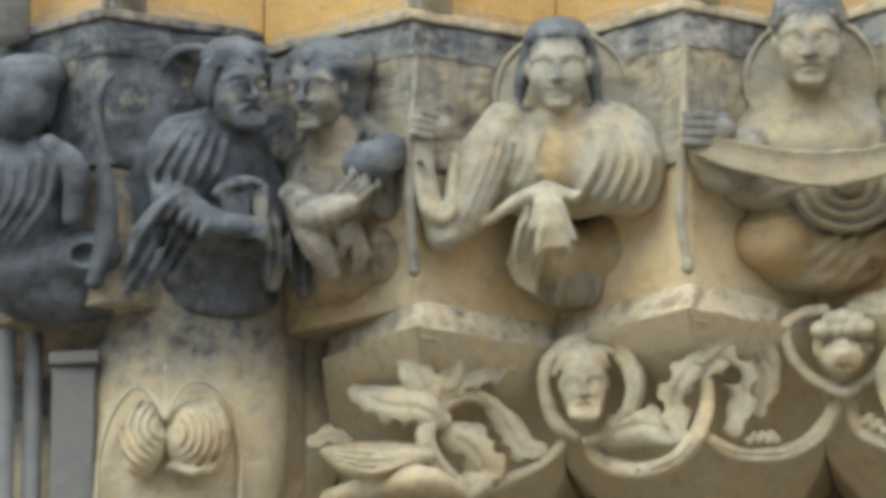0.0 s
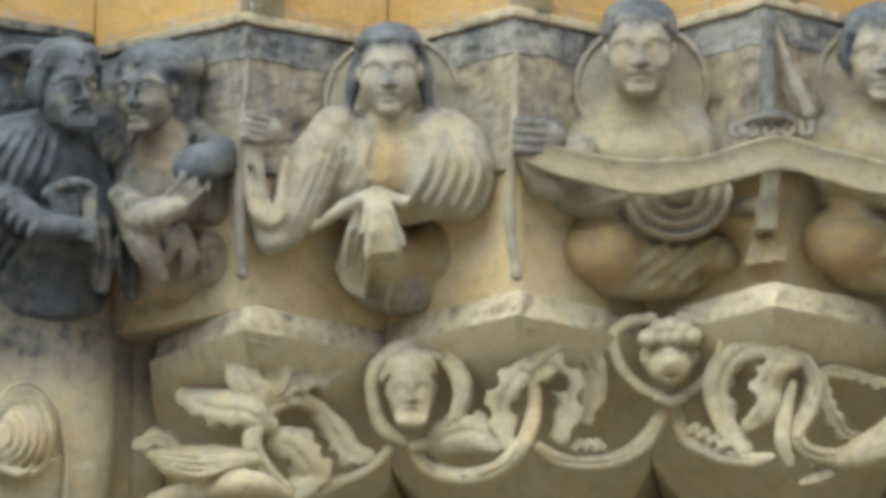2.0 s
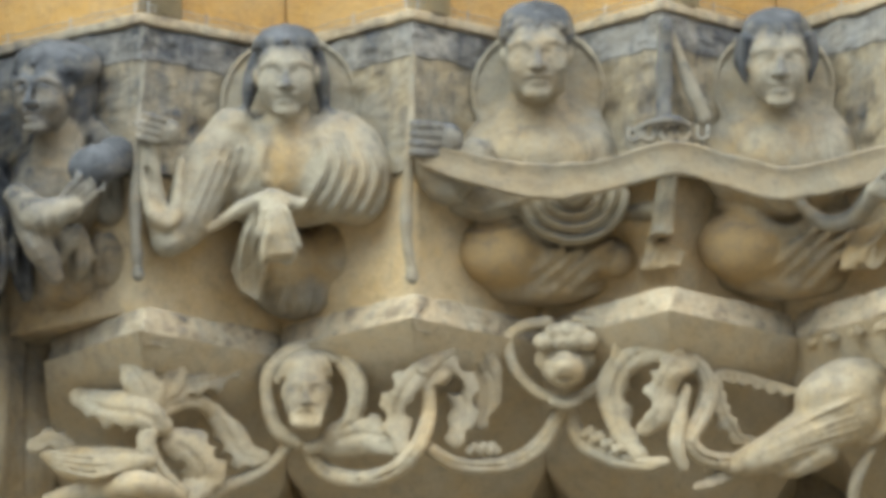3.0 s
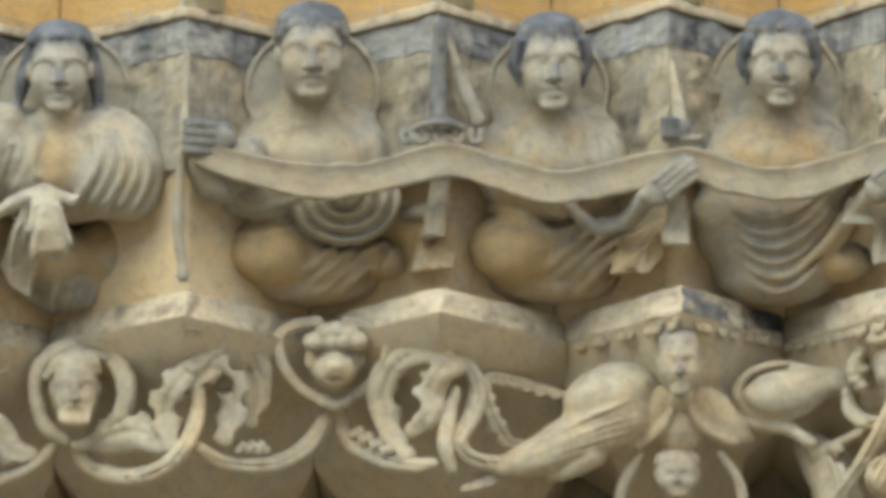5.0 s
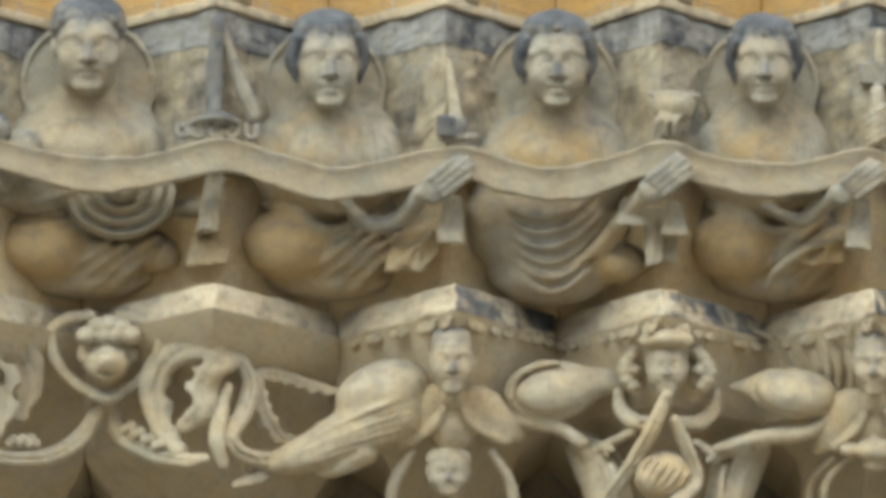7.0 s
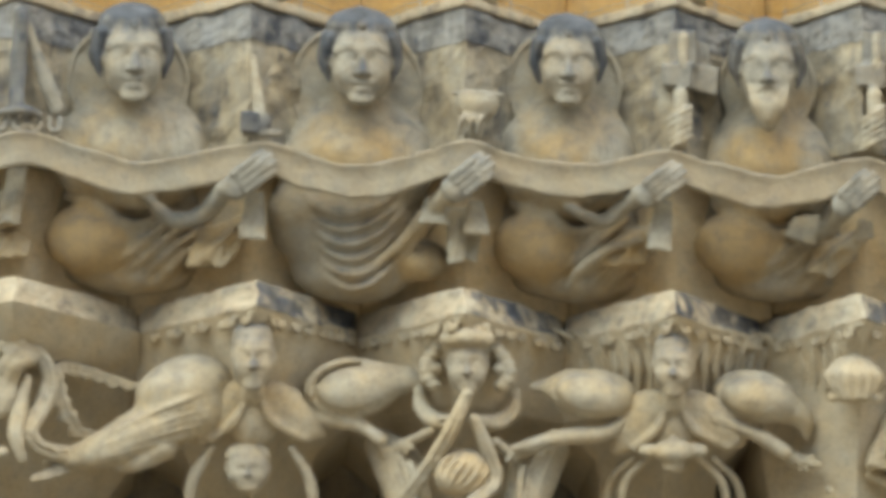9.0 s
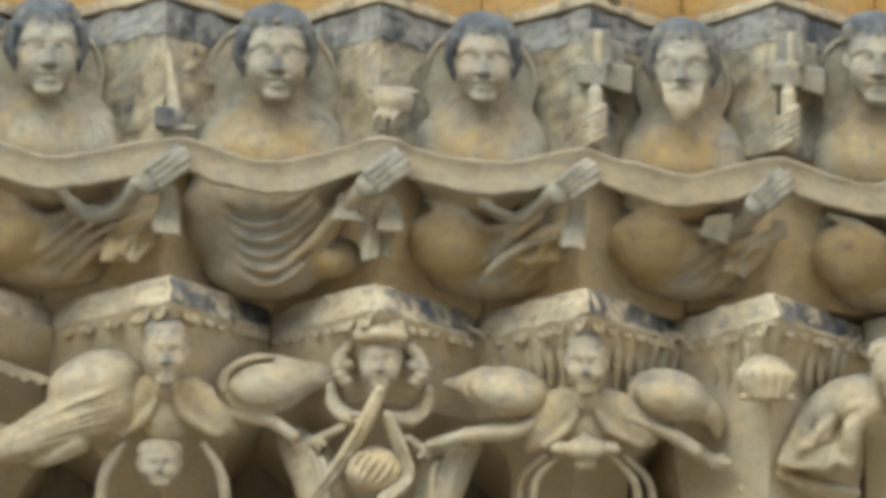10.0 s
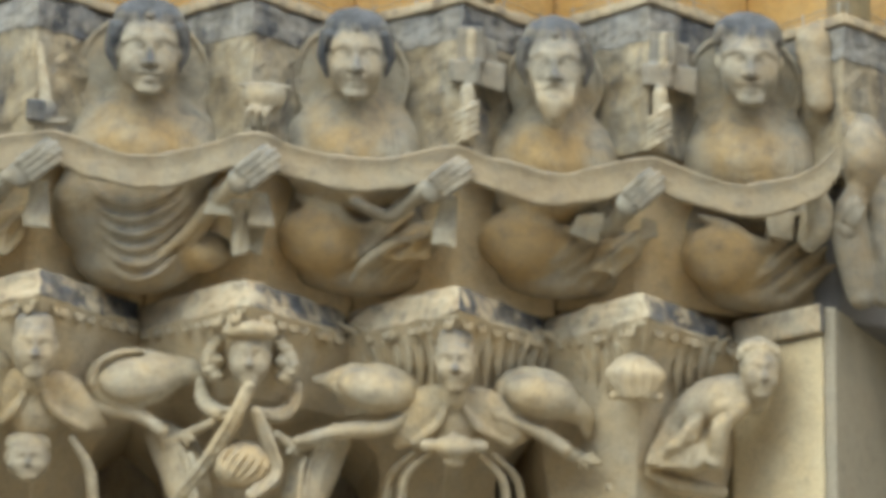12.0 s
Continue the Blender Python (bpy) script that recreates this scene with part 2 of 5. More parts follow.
                k1 = np.sqrt(sum((q / (e * e)) ** 2 for q, e in zip(p, r))) + 1e-6
                self.blend(sl, k0 * (k0 - 1) / k1, k, cut, soot_shade, ochre)
                continue
            if kind == "slab":
                mid = c.mean(0)
                d = np.maximum(r[0] - g[2], g[2] - r[1] - x * (g[1] - r[2])) + 0 * g[0]
                for i in range(len(c)):
                    ab = c[(i + 1) % len(c)] - c[i]
                    n = np.array([ab[1], -ab[0]]) / max(math.hypot(*ab), 1e-6)
                    n = -n if n @ (mid - c[i]) > 0 else n
                    d = np.maximum(d, (g[0] - c[i][0]) * n[0] + (g[1] - c[i][1]) * n[1])
                self.blend(sl, d, k, cut, soot_shade, ochre)
                continue
            if kind == "crease":
                uu, vv = g[0][:, :, 0], g[1][:, :, 0]
                gap = np.full((uu.shape[0], vv.shape[1]), 1e3, np.float32)
                total = len(c) - 1
                fade = np.ones_like(gap)
                for i in range(total):
                    ab = c[i + 1] - c[i]
                    h = np.clip(((uu - c[i][0]) * ab[0] + (vv - c[i][1]) * ab[1]) / max(ab @ ab, 1e-6), 0, 1)
                    dist = np.hypot(uu - c[i][0] - h * ab[0], vv - c[i][1] - h * ab[1])
                    along = (i + h) / total
                    fade = np.where(dist < gap, np.clip(4.5 * along, 0.15, 1) * np.clip(4.5 * (1 - along), 0.15, 1), fade)
                    gap = np.minimum(gap, dist)
                self.f[sl] -= (x * fade * np.exp(-(gap / r) ** 2))[:, :, None]
                continue
            best = np.full(self.f[sl].shape, 1e3, np.float32)
            base = [e.start for e in sl]
            m += r.max()
            for i in range(len(c) - 1):
                a, b = c[i], c[i + 1]
                s2, g2 = self.cells(np.minimum(a, b) - m, np.maximum(a, b) + m)
                if s2 is None:
                    continue
                s2 = tuple(slice(max(e.start, o.start), min(e.stop, o.stop)) for e, o in zip(s2, sl))
                if any(e.start >= e.stop for e in s2):
                    continue
                g2 = np.meshgrid(*[self.lo[j] + self.step * np.arange(s2[j].start, s2[j].stop, dtype=np.float32) for j in range(3)], indexing="ij", sparse=True)
                ab = b - a
                pa = [g2[j] - a[j] for j in range(3)]
                h = np.clip(sum(pa[j] * ab[j] for j in range(3)) / max(ab @ ab, 1e-6), 0, 1)
                dist = np.sqrt(sum(((pa[j] - h * ab[j]) / (x if j == 2 else 1.0)) ** 2 for j in range(3)))
                dist = (dist - (r[i] + (r[i + 1] - r[i]) * h)) * min(1.0, x)
                loc = tuple(slice(e.start - o, e.stop - o) for e, o in zip(s2, base))
                best[loc] = np.minimum(best[loc], dist)
            self.blend(sl, best, k, cut, soot_shade, ochre)

    def skin(self, name, material, parent=None, label=""):
        self.shape()
        f = self.f
        self.erode(f)
        for ax in range(3):
            idx = [slice(None)] * 3
            for e in (0, -1):
                idx[ax] = e
                f[tuple(idx)] = np.maximum(f[tuple(idx)], 0.5)
        ins = f < 0
        nx, ny, nz = f.shape
        cnt = np.zeros((nx - 1, ny - 1, nz - 1), np.float32)
        acc = np.zeros((nx - 1, ny - 1, nz - 1, 3), np.float32)
        corners = [(i, j, k) for i in (0, 1) for j in (0, 1) for k in (0, 1)]

        def sub(arr, c):
            return arr[c[0]:nx - 1 + c[0], c[1]:ny - 1 + c[1], c[2]:nz - 1 + c[2]]

        for c in corners:
            for ax in range(3):
                if c[ax]:
                    continue
                e = list(c)
                e[ax] = 1
                fa, fb = sub(f, c), sub(f, e)
                cross = sub(ins, c) != sub(ins, e)
                s = np.where(cross, fa / np.where(cross, fa - fb, 1), 0)
                cnt += cross
                for j in range(3):
                    acc[..., j] += np.where(cross, c[j] + (s if j == ax else 0), 0)
        live = cnt > 0
        ids = np.full(live.shape, -1, np.int64)
        ids[live] = np.arange(live.sum())
        cell = np.argwhere(live)
        pos = self.lo + self.step * (cell + acc[live] / cnt[live][:, None])
        quads = []
        for ax in range(3):
            lo = [slice(None)] * 3
            hi = [slice(None)] * 3
            lo[ax], hi[ax] = slice(0, -1), slice(1, None)
            a, b = ins[tuple(lo)], ins[tuple(hi)]
            for flip, w in ((False, a & ~b), (True, ~a & b)):
                e = np.argwhere(w)
                u, v = (ax + 1) % 3, (ax + 2) % 3
                e = e[(e[:, u] > 0) & (e[:, v] > 0) & (e[:, u] < f.shape[u] - 1) & (e[:, v] < f.shape[v] - 1)]
                q = []
                for du, dv in ((-1, -1), (0, -1), (0, 0), (-1, 0)):
                    p = e.copy()
                    p[:, u] += du
                    p[:, v] += dv
                    q.append(ids[p[:, 0], p[:, 1], p[:, 2]])
                q = np.stack(q, 1)
                quads.append(q if flip else q[:, ::-1])
        quads = np.concatenate(quads)
        quads = quads[(quads >= 0).all(1)]
        # crumbs broken off by the weathering are dropped
        lab = np.arange(len(pos))
        while True:
            low_lab = lab[quads].min(1)
            nxt = lab.copy()
            for j in range(4):
                np.minimum.at(nxt, quads[:, j], low_lab)
            nxt = nxt[nxt]
            if (nxt == lab).all():
                break
            lab = nxt
        sizes = np.bincount(lab, minlength=len(pos))
        keep = sizes[lab] >= 0.15 * sizes.max()
        if not keep.all():
            renum = np.cumsum(keep) - 1
            quads = renum[quads[keep[quads].all(1)]]
            pos, cell = pos[keep], cell[keep]
        x = self.x + (pos[:, 0] - self.ru) * UNIT
        z = self.z - (pos[:, 1] - self.rv) * UNIT
        d = pos[:, 2] * UNIT
        s = (1 - d / 10.0)[:, None]
        co = np.array(EYE)[None] + (np.stack([x, 0 * x, z], 1) - np.array(EYE)[None]) * s
        me = bpy.data.meshes.new(name)
        me.vertices.add(len(co))
        me.vertices.foreach_set("co", co.astype(np.float32).ravel())
        me.loops.add(quads.size)
        me.loops.foreach_set("vertex_index", quads.astype(np.int32).ravel())
        me.polygons.add(len(quads))
        me.polygons.foreach_set("loop_start", np.arange(0, quads.size, 4, dtype=np.int32))
        me.polygons.foreach_set("use_smooth", np.ones(len(quads), bool))
        me.update(calc_edges=True)
        for key, arr in (("soot_shade", self.soot_shade), ("ochre", self.ochre)):
            me.attributes.new(key, "FLOAT", "POINT").data.foreach_set("value", arr[tuple(cell.T)].astype(np.float32))
        me.materials.append(material)
        ob = new(name, me)
        if parent:
            ob.parent = parent
            ob.matrix_parent_inverse = Matrix.Translation(-parent.location)
        if label:
            tagged(ob, label)
        return ob


# ---- the stepped jamb: corner blocks over which the portal's orders rise ----
ground_bm = bmesh.new()
bmesh.ops.create_grid(ground_bm, x_segments=2, y_segments=2, size=400)
tagged(part("ground", ground_bm, M_PAVING), "grey stone paving of the forecourt", "ground", kind="structure")

# plain unseen fronts that close the forecourt, added to cut the low sky light
for name, x0, x1, y0, y1, h in (("unseen_front", -30, 30, -40, -36, 15), ("unseen_side", -34, -30, -40, 4, 13), ("unseen_far_side", 30, 34, -40, 4, 13)):
    bm = bmesh.new()
    bmesh.ops.create_cube(bm, size=1.0, matrix=Matrix.Translation(((x0 + x1) / 2, (y0 + y1) / 2, h / 2)) @ Matrix.Diagonal((x1 - x0, y1 - y0, h, 1)))
    tagged(part(name, bm, M_UNSEEN_FRONT), "plain unseen front added round the forecourt to cut low sky light", "wall", kind="structure")

# each upper corner: where its tip and the hollow to its right meet the back plane
TIPS = [(-2.154, 4.888), (-1.430, 4.849), (-0.807, 4.842), (-0.233, 4.848), (0.293, 4.854), (0.782, 4.859), (1.265, 4.870), (1.697, 4.887), (2.154, 4.859)]
HOLLOWS = [(-2.488, 4.829), (-1.786, 4.803), (-1.103, 4.777), (-0.523, 4.774), (0.025, 4.774), (0.547, 4.770), (1.019, 4.772), (1.482, 4.783), (1.937, 4.792), (2.384, 4.806)]
TIP_D, BACK = 0.235, 0.5
LEDGES = [(-2.004, 4.120), (-1.413, 4.188), (-0.802, 4.205), (-0.227, 4.210), (0.314, 4.212), (0.779, 4.206), (1.257, 4.209), (1.683, 4.208)]
LOW_HOLLOWS = [(-2.240, 4.116), (-1.645, 4.099), (-1.117, 4.084), (-0.523, 4.084), (0.050, 4.081), (0.543, 4.081), (1.015, 4.080), (1.470, 4.088), (1.904, 4.091)]
PIER = (2.092, 4.187)


def near_tip(x, low=True):
    """1 at a corner's tip, 0 in a hollow."""
    knots = [(p[0], 1.0) for p in (LEDGES if low else TIPS)] + [(p[0], 0.0) for p in (LOW_HOLLOWS if low else HOLLOWS)]
    knots.sort()
    return float(np.interp(x, [k[0] for k in knots], [k[1] for k in knots]))


def corner(x0, tip, x1, back, grow=0.0, flatten=0.0):
    """Plan outline of a corner block between two hollows, its tip towards the forecourt."""
    y = tip.y - grow
    pts = [(x0, back), (x0, -grow), (tip.x - flatten, y), (tip.x + flatten, y), (x1, -grow), (x1, back)]
    if not flatten:
        del pts[3]
    return pts


def corner_blocks():
    for i, (tx, tz) in enumerate(TIPS):
        tip = at(tx, tz, TIP_D)
        x0, x1 = HOLLOWS[i][0] + 0.0006, HOLLOWS[i + 1][0] - 0.0006
        top = tip.z
        block = tagged(new("corner_block"), "weathered sandstone corner block with a grey moulded top edge", "stone block", "corner blocks of the jamb")
        block.location = (tip.x, 0.0, top - 0.6)
        part("top_band", worn(prism(corner(x0, tip, x1, BACK), top - 0.078, top, 0.003), 0.007), M_FASCIA, block, "grey sooty top band")
        low = Vector((tip.x, tip.y + 0.002, 0))
        part("body", worn(prism(corner(x0, low, x1, BACK - 0.01, -0.002), top - 0.34, top - 0.07, 0.003), 0.007), M_BLOCK, block)
        # behind the scroll the blocks are cut back
        back_set = 0.115 if i >= 3 else 0.01
        under = Vector((tip.x, tip.y + back_set, 0))
        # the last foot is dark grey: shade near the opening, put into its colour
        part("foot", prism(corner(x0, under, x1, BACK - 0.01, -0.012, 0.01), top - 0.66, top - 0.341, 0.008), M_FOOT if i < 8 else M_GREY, block, "warm ochre foot of the block" if i < 8 else "foot of the block in a dark grey that stands for shade")
        up = Vector((tip.x, tip.y + 0.05, 0))
        tagged(part("order_wall", prism(corner(x0, up, x1, BACK, -0.04), top + 0.03, top + 1.6, 0.008), M_OCHRE), "smooth ochre sandstone order of the portal", "stone order", "orders above the frieze", "structure")
        tagged(part("roll_moulding", column(tip.x + 0.03, tip.y + 0.075, 0.05, top + 0.03, top + 1.6, M_PIER), M_PIER), "pale round roll moulding rising above the frieze", "moulding", "roll mouldings", "structure")
        tagged(part("cover_slab", worn(prism(corner(x0, tip, x1, BACK, 0.012), top + 0.004, top + 0.028, 0.005), 0.003), M_LEDGE), "pale worn cover slab on the corner block", "stone slab", "cover slabs")


def column(x, y, r, z0, z1, material):
    """A plain round shaft."""
    bm = bmesh.new()
    bmesh.ops.create_cone(bm, cap_ends=True, segments=32, radius1=r, radius2=r, depth=z1 - z0)
    bmesh.ops.translate(bm, verts=bm.verts, vec=(x, y, (z0 + z1) / 2))
    for f in bm.faces:
        f.smooth = len(f.verts) == 4
    return bm


corner_blocks()
CAPS = []


# the bell's profile: metres below the ledge's top, set-back, slimming towards the shaft
BELL = [(0.071, -0.03, 0), (0.085, -0.022, 0), (0.11, -0.004, 0), (0.14, 0.016, 0), (0.18, 0.036, 0), (0.24, 0.052, 0), (0.31, 0.07, 0.04), (0.35, 0.09, 0.25), (0.4, 0.11, 0.55), (0.48, 0.13, 0.8), (0.62, 0.15, 1.0)]


def loft(rings):
    """A skin over plan outlines at given heights, smooth but for its arrises."""
    bm = bmesh.new()
    rows = [[bm.verts.new((*p, z)) for p in plan] for z, plan in rings]
    n = len(rows[0])
    for r, q in zip(rows, rows[1:]):
        for i in range(n):
            bm.faces.new((r[i], r[(i + 1) % n], q[(i + 1) % n], q[i]))
    bm.faces.new(rows[0])
    bm.faces.new(rows[-1][::-1])
    bmesh.ops.recalc_face_normals(bm, faces=bm.faces)
    for f in bm.faces:
        f.smooth = True
    for e in bm.edges:
        if len(e.link_faces) == 2 and e.calc_face_angle() > radians(28):
            e.smooth = False
    return bm


def lower_capitals():
    for i, (tx, tz) in enumerate(LEDGES):
        tip = at(tx, tz, 0.24)
        x0, x1 = LOW_HOLLOWS[i][0] + 0.0006, LOW_HOLLOWS[i + 1][0] - 0.0006
        # hollows nearer the forecourt lie a little inwards
        x0, x1, top = x0 * 0.99, x1 * 0.99, at(tx, tz, 0.285).z
        cap = tagged(new("capital"), "carved sandstone capital under a worn pointed ledge", "capital", "capitals of the jamb")
        cap.location = (tip.x, 0.0, top - 0.6)
        CAPS.append(cap)
        if i:
            part("ledge", worn(prism(corner(x0, at(tx, tz, 0.28), x1, BACK, -0.012), top - (0.07 if i > 3 else 0.095), top, 0.007, corner(x0, at(tx, tz, 0.28), x1, BACK, 0.022)), 0.0055, 0.045), M_CRUSTED if i > 3 else M_LEDGE, cap, "chipped pale ledge")
        rings = []
        for down, inward, slim in BELL:
            t = Vector((tip.x, tip.y + inward, 0))
            wide = 0.145 if i < 4 else 0.128
            if 0 < i < 4:
                inward += -0.022 + 0.067 * min(1.0, max(0.0, (down - 0.15) / 0.06)) + 0.08 * min(1.0, max(0.0, (down - 0.27) / 0.1))
            if i > 3:
                inward -= 0.024 * min(1.0, max(0.0, (down - 0.09) / 0.06))
            if 3 < i < 7 and down > 0.25:
                slim = min(1.0, max(0.0, (down - 0.25) / 0.07))
                inward += 0.07 * slim
            if i == 7:
                slim, inward = 0.4 * slim, min(inward, 0.012)
            e0 = x0 - 0.004 + slim * max(0.0, tip.x - wide - x0)
            e1 = x1 + 0.004 - slim * max(0.0, x1 - tip.x - wide)
            if not i:
                down, inward = down - 0.08, inward * 0.5
            rings.append((top - down, corner(e0, t, e1, BACK - 0.01, -inward + 0.03 * slim, 0.002)))
        if i:
            part("bell", loft(rings), M_BELL, cap)
        tagged(part("column", column(tip.x, -0.02, 0.12, 0.25, top - 0.622, M_BLOCK), M_BLOCK), "round sandstone column under a carved capital", "column", "columns of the jamb")
        tagged(part("column_base", prism([(tip.x + p, -0.02 + q) for p, q in ((-0.17, -0.17), (0.17, -0.17), (0.17, 0.17), (-0.17, 0.17))], 0.0, 0.248, 0.02), M_BLOCK), "square sandstone column base", "column base", "column bases of the jamb")


lower_capitals()


def box(x0, x1, y0, y1, z0, z1, bevel=0.006):
    return prism([(x0, y0), (x1, y0), (x1, y1), (x0, y1)], z0, z1, bevel)


X_LEFT, X_RIGHT = LOW_HOLLOWS[0][0], PIER[0]
tagged(part("wall_back", box(X_LEFT - 3.0, X_RIGHT + 0.1, BACK + 0.004, BACK + 0.5, 0.0, 7.0), M_BLOCK), "dim sandstone wall behind the jamb", "wall", kind="structure")
# the door pier beside the last capital
pier_tip = at(*PIER, 0.2)
pier_plan = [(LOW_HOLLOWS[-1][0] * 0.99, BACK), (LOW_HOLLOWS[-1][0] * 0.99, -0.005), (pier_tip.x, pier_tip.y), (pier_tip.x + 0.42, pier_tip.y + 0.75), (pier_tip.x + 0.42, BACK + 0.3)]
tagged(part("pier", prism(pier_plan, 0.0, pier_tip.z - 0.07, 0.006), M_PIER), "smooth pale sandstone pier at the portal's opening", "pier", kind="structure")
pier_ledge = [(LOW_HOLLOWS[-1][0] * 0.99, BACK), (LOW_HOLLOWS[-1][0] * 0.99, -0.03), (pier_tip.x - 0.006, pier_tip.y - 0.02), (pier_tip.x + 0.41, pier_tip.y + 0.73), (pier_tip.x + 0.42, BACK + 0.3)]
# facing on the pier's side away from the sun, its shade painted in
tagged(part("wall_reveal_shade", prism([(pier_tip.x + 0.004, pier_tip.y + 0.012), (pier_tip.x + 0.424, pier_tip.y + 0.752), (pier_tip.x + 0.47, pier_tip.y + 0.74), (pier_tip.x + 0.03, pier_tip.y - 0.004)], 0.0, pier_tip.z - 0.004, 0.004), M_REVEAL_SHADE), "reveal of the opening in a darker grey-brown that stands for shade", "wall", kind="structure")
tagged(part("pier_ledge", prism(pier_ledge, pier_tip.z - 0.066, pier_tip.z, 0.008), M_CRUSTED), "sooty ledge on top of the pier", "ledge", kind="structure")
# the last order over the pier, turning into the opening
tagged(part("wall_opening", box(pier_tip.x + 0.43, pier_tip.x + 2.4, BACK + 0.3, BACK + 0.7, 0.0, 7.0), M_GREY), "grey stone back of the portal's opening", "wall", kind="structure")
# unseen opposite jamb, added to keep light from the right off the reveal
tagged(part("wall_unseen_jamb", box(pier_tip.x + 1.9, pier_tip.x + 5.0, -1.6, BACK + 0.7, 0.0, 7.0), M_BLOCK), "plain unseen far jamb added to block light from the right", "wall", kind="structure")
# slender shafts and a flat pilaster at the outer end
for (x, z), r, y in (((-2.362, 3.987), 0.03, -0.08), ((-2.295, 3.985), 0.022, -0.06)):
    tagged(part("slender_shaft", column(x, y, r, 0.0, at(-2.307, 4.151, 0.1).z, M_GREY), M_GREY), "slender grey stone shaft at the jamb's outer end", "shaft", "slender shafts")
tagged(part("slender_shaft", column(at(-2.372, 4.907, 0.1).x, -0.12, 0.045, at(-2.370, 4.849, 0.12).z, 6.4, M_SHAFT), M_SHAFT), "pale round shaft standing above the frieze", "shaft", "slender shafts")
pil = at(-2.215, 4.062, 0.12)
tagged(part("pilaster", box(pil.x - 0.05, pil.x + 0.05, pil.y, BACK, 0.0, pil.z), M_GREY), "flat grey stone pilaster", "pilaster", kind="structure")
tagged(part("pilaster_cap", prism([(pil.x - 0.055, BACK), (pil.x - 0.055, pil.y - 0.01), (pil.x + 0.06, pil.y - 0.02), (pil.x + 0.06, BACK)], pil.z + 0.002, pil.z + 0.03, 0.004), M_GREY), "small grey moulding on the pilaster", "moulding", kind="structure")


# ---- carving helpers ----
def head(c, u, v, w, s=1.0, yaw=0.0, hair=0.9, cap=False, beard=0, part_hair=False, locks=True, sag=0.0, width=1.0, beard_soot=0.05, dome=False):
    """A carved head. u, v: the bridge of the nose; s: size; yaw: turn to the right of the sheet."""
    hair *= 1.05

    def p(a, b, e):
        return (u + s * (width * a * (1 - 0.15 * abs(yaw)) + yaw * (e - 10) * 0.7), v + s * b, w + s * (e - yaw * a * 0.6))

    def r(*q):
        return [s * width * q[0]] + [s * x for x in q[1:]]

    c.ball(p(0, -14, -22), r(57, 72, 62), 10, soot_shade=hair)
    c.ball(p(0, 8, 0), r(50, 70, 56), 8, soot_shade=0.3)
    c.ball(p(0, -26, 14), r(43, 34, 36), 14, soot_shade=0.3)
    c.ball(p(0, 44, 2), r(44, 39, 46), 14, soot_shade=0.26)
    for e in (-1, 1):
        c.ball(p(e * 23, 1, 63), r(19, 10, 15), 8, cut=True)
        c.ball(p(e * 22, 2, 40), r(15, 9, 10), 3, soot_shade=0.26)
        c.rod([p(e * 37, 3, 36), p(e * 23, -6, 49), p(e * 10, 0, 46)], 2.4 * s, 3, soot_shade=0.3)
        c.rod([p(e * 45, -10, 28), p(e * 26, -20, 45), p(e * 8, -18, 50)], 4.4 * s, 10, soot_shade=0.2)
        c.ball(p(e * 52, 4, -4), r(8, 20, 14), 4, soot_shade=0.15)
        c.ball(p(e * 9, 27, 56), r(6.5, 5, 7), 5, soot_shade=0.3)
        c.ball(p(e * 29, 24, 30), r(16, 19, 16), 18, soot_shade=0.2)
    c.ball(p(0, -12, 42), r(15, 14, 12), 8, soot_shade=0.3)
    c.rod([p(0, -14, 50), p(0, 8, 58), p(0, 25, 66)], [4.6 * s, 6 * s, 8.6 * s], 7, soot_shade=0.6)
    c.ball(p(0, 44, 49), r(18, 5, 9), 7, soot_shade=0.3)
    c.rod([p(-17, 51, 50), p(0, 50.5, 60), p(17, 51, 50)], 2.0 * s, 3, cut=True)
    c.ball(p(0, 57, 47), r(14, 6, 9), 6, soot_shade=0.3)
    c.ball(p(0, 66, 60), r(13, 3.4, 8), 6, cut=True)
    c.ball(p(0, 76, 35), r(22, 13, 18), 14, soot_shade=0.2)
    if beard:
        for j in range(7):
            a = -36 + 12 * j
            c.rod([p(a, 48 - abs(a) * 0.5, 46 - abs(a) * 0.2), p(a * 0.7, 76, 48), p(a * 0.3, 84 + beard - abs(a) * 0.35, 40)], [6 * s, 9 * s, 4 * s], 4, soot_shade=beard_soot)
        c.rod([p(-22, 49, 50), p(0, 38, 57), p(22, 49, 50)], 4 * s, 4, soot_shade=beard_soot)
        if beard > 10:
            c.ball(p(0, 72, 34), r(36, 34, 26), 8, soot_shade=0.05)
            c.ball(p(0, 96, 34), r(19, 32, 18), 14, soot_shade=0.05)
            for a in (-16, -8, 0, 8, 16):
                x0, v0, _ = p(a, 62, 50)
                x1, v1, _ = p(a * 0.4, 84 + beard, 50)
                c.crease([(x0, v0), (x1, v1)], 4, 3)
    if dome:
        c.ball(p(0, -48, -8), r(54, 44, 54), 3, soot_shade=hair)
        c.rod([p(-52, -30, 6), p(-30, -36, 38), p(0, -38, 48), p(30, -36, 38), p(52, -30, 6)], 5 * s, 4, soot_shade=hair)
        return
    # hair in strands
    c.ball(p(0, -54, -26), r(59, 40, 60), 4, soot_shade=hair)
    n = 9
    for j in range(n):
        a = -1 + 2 * j / (n - 1)
        x0 = 0 if part_hair else a * 18
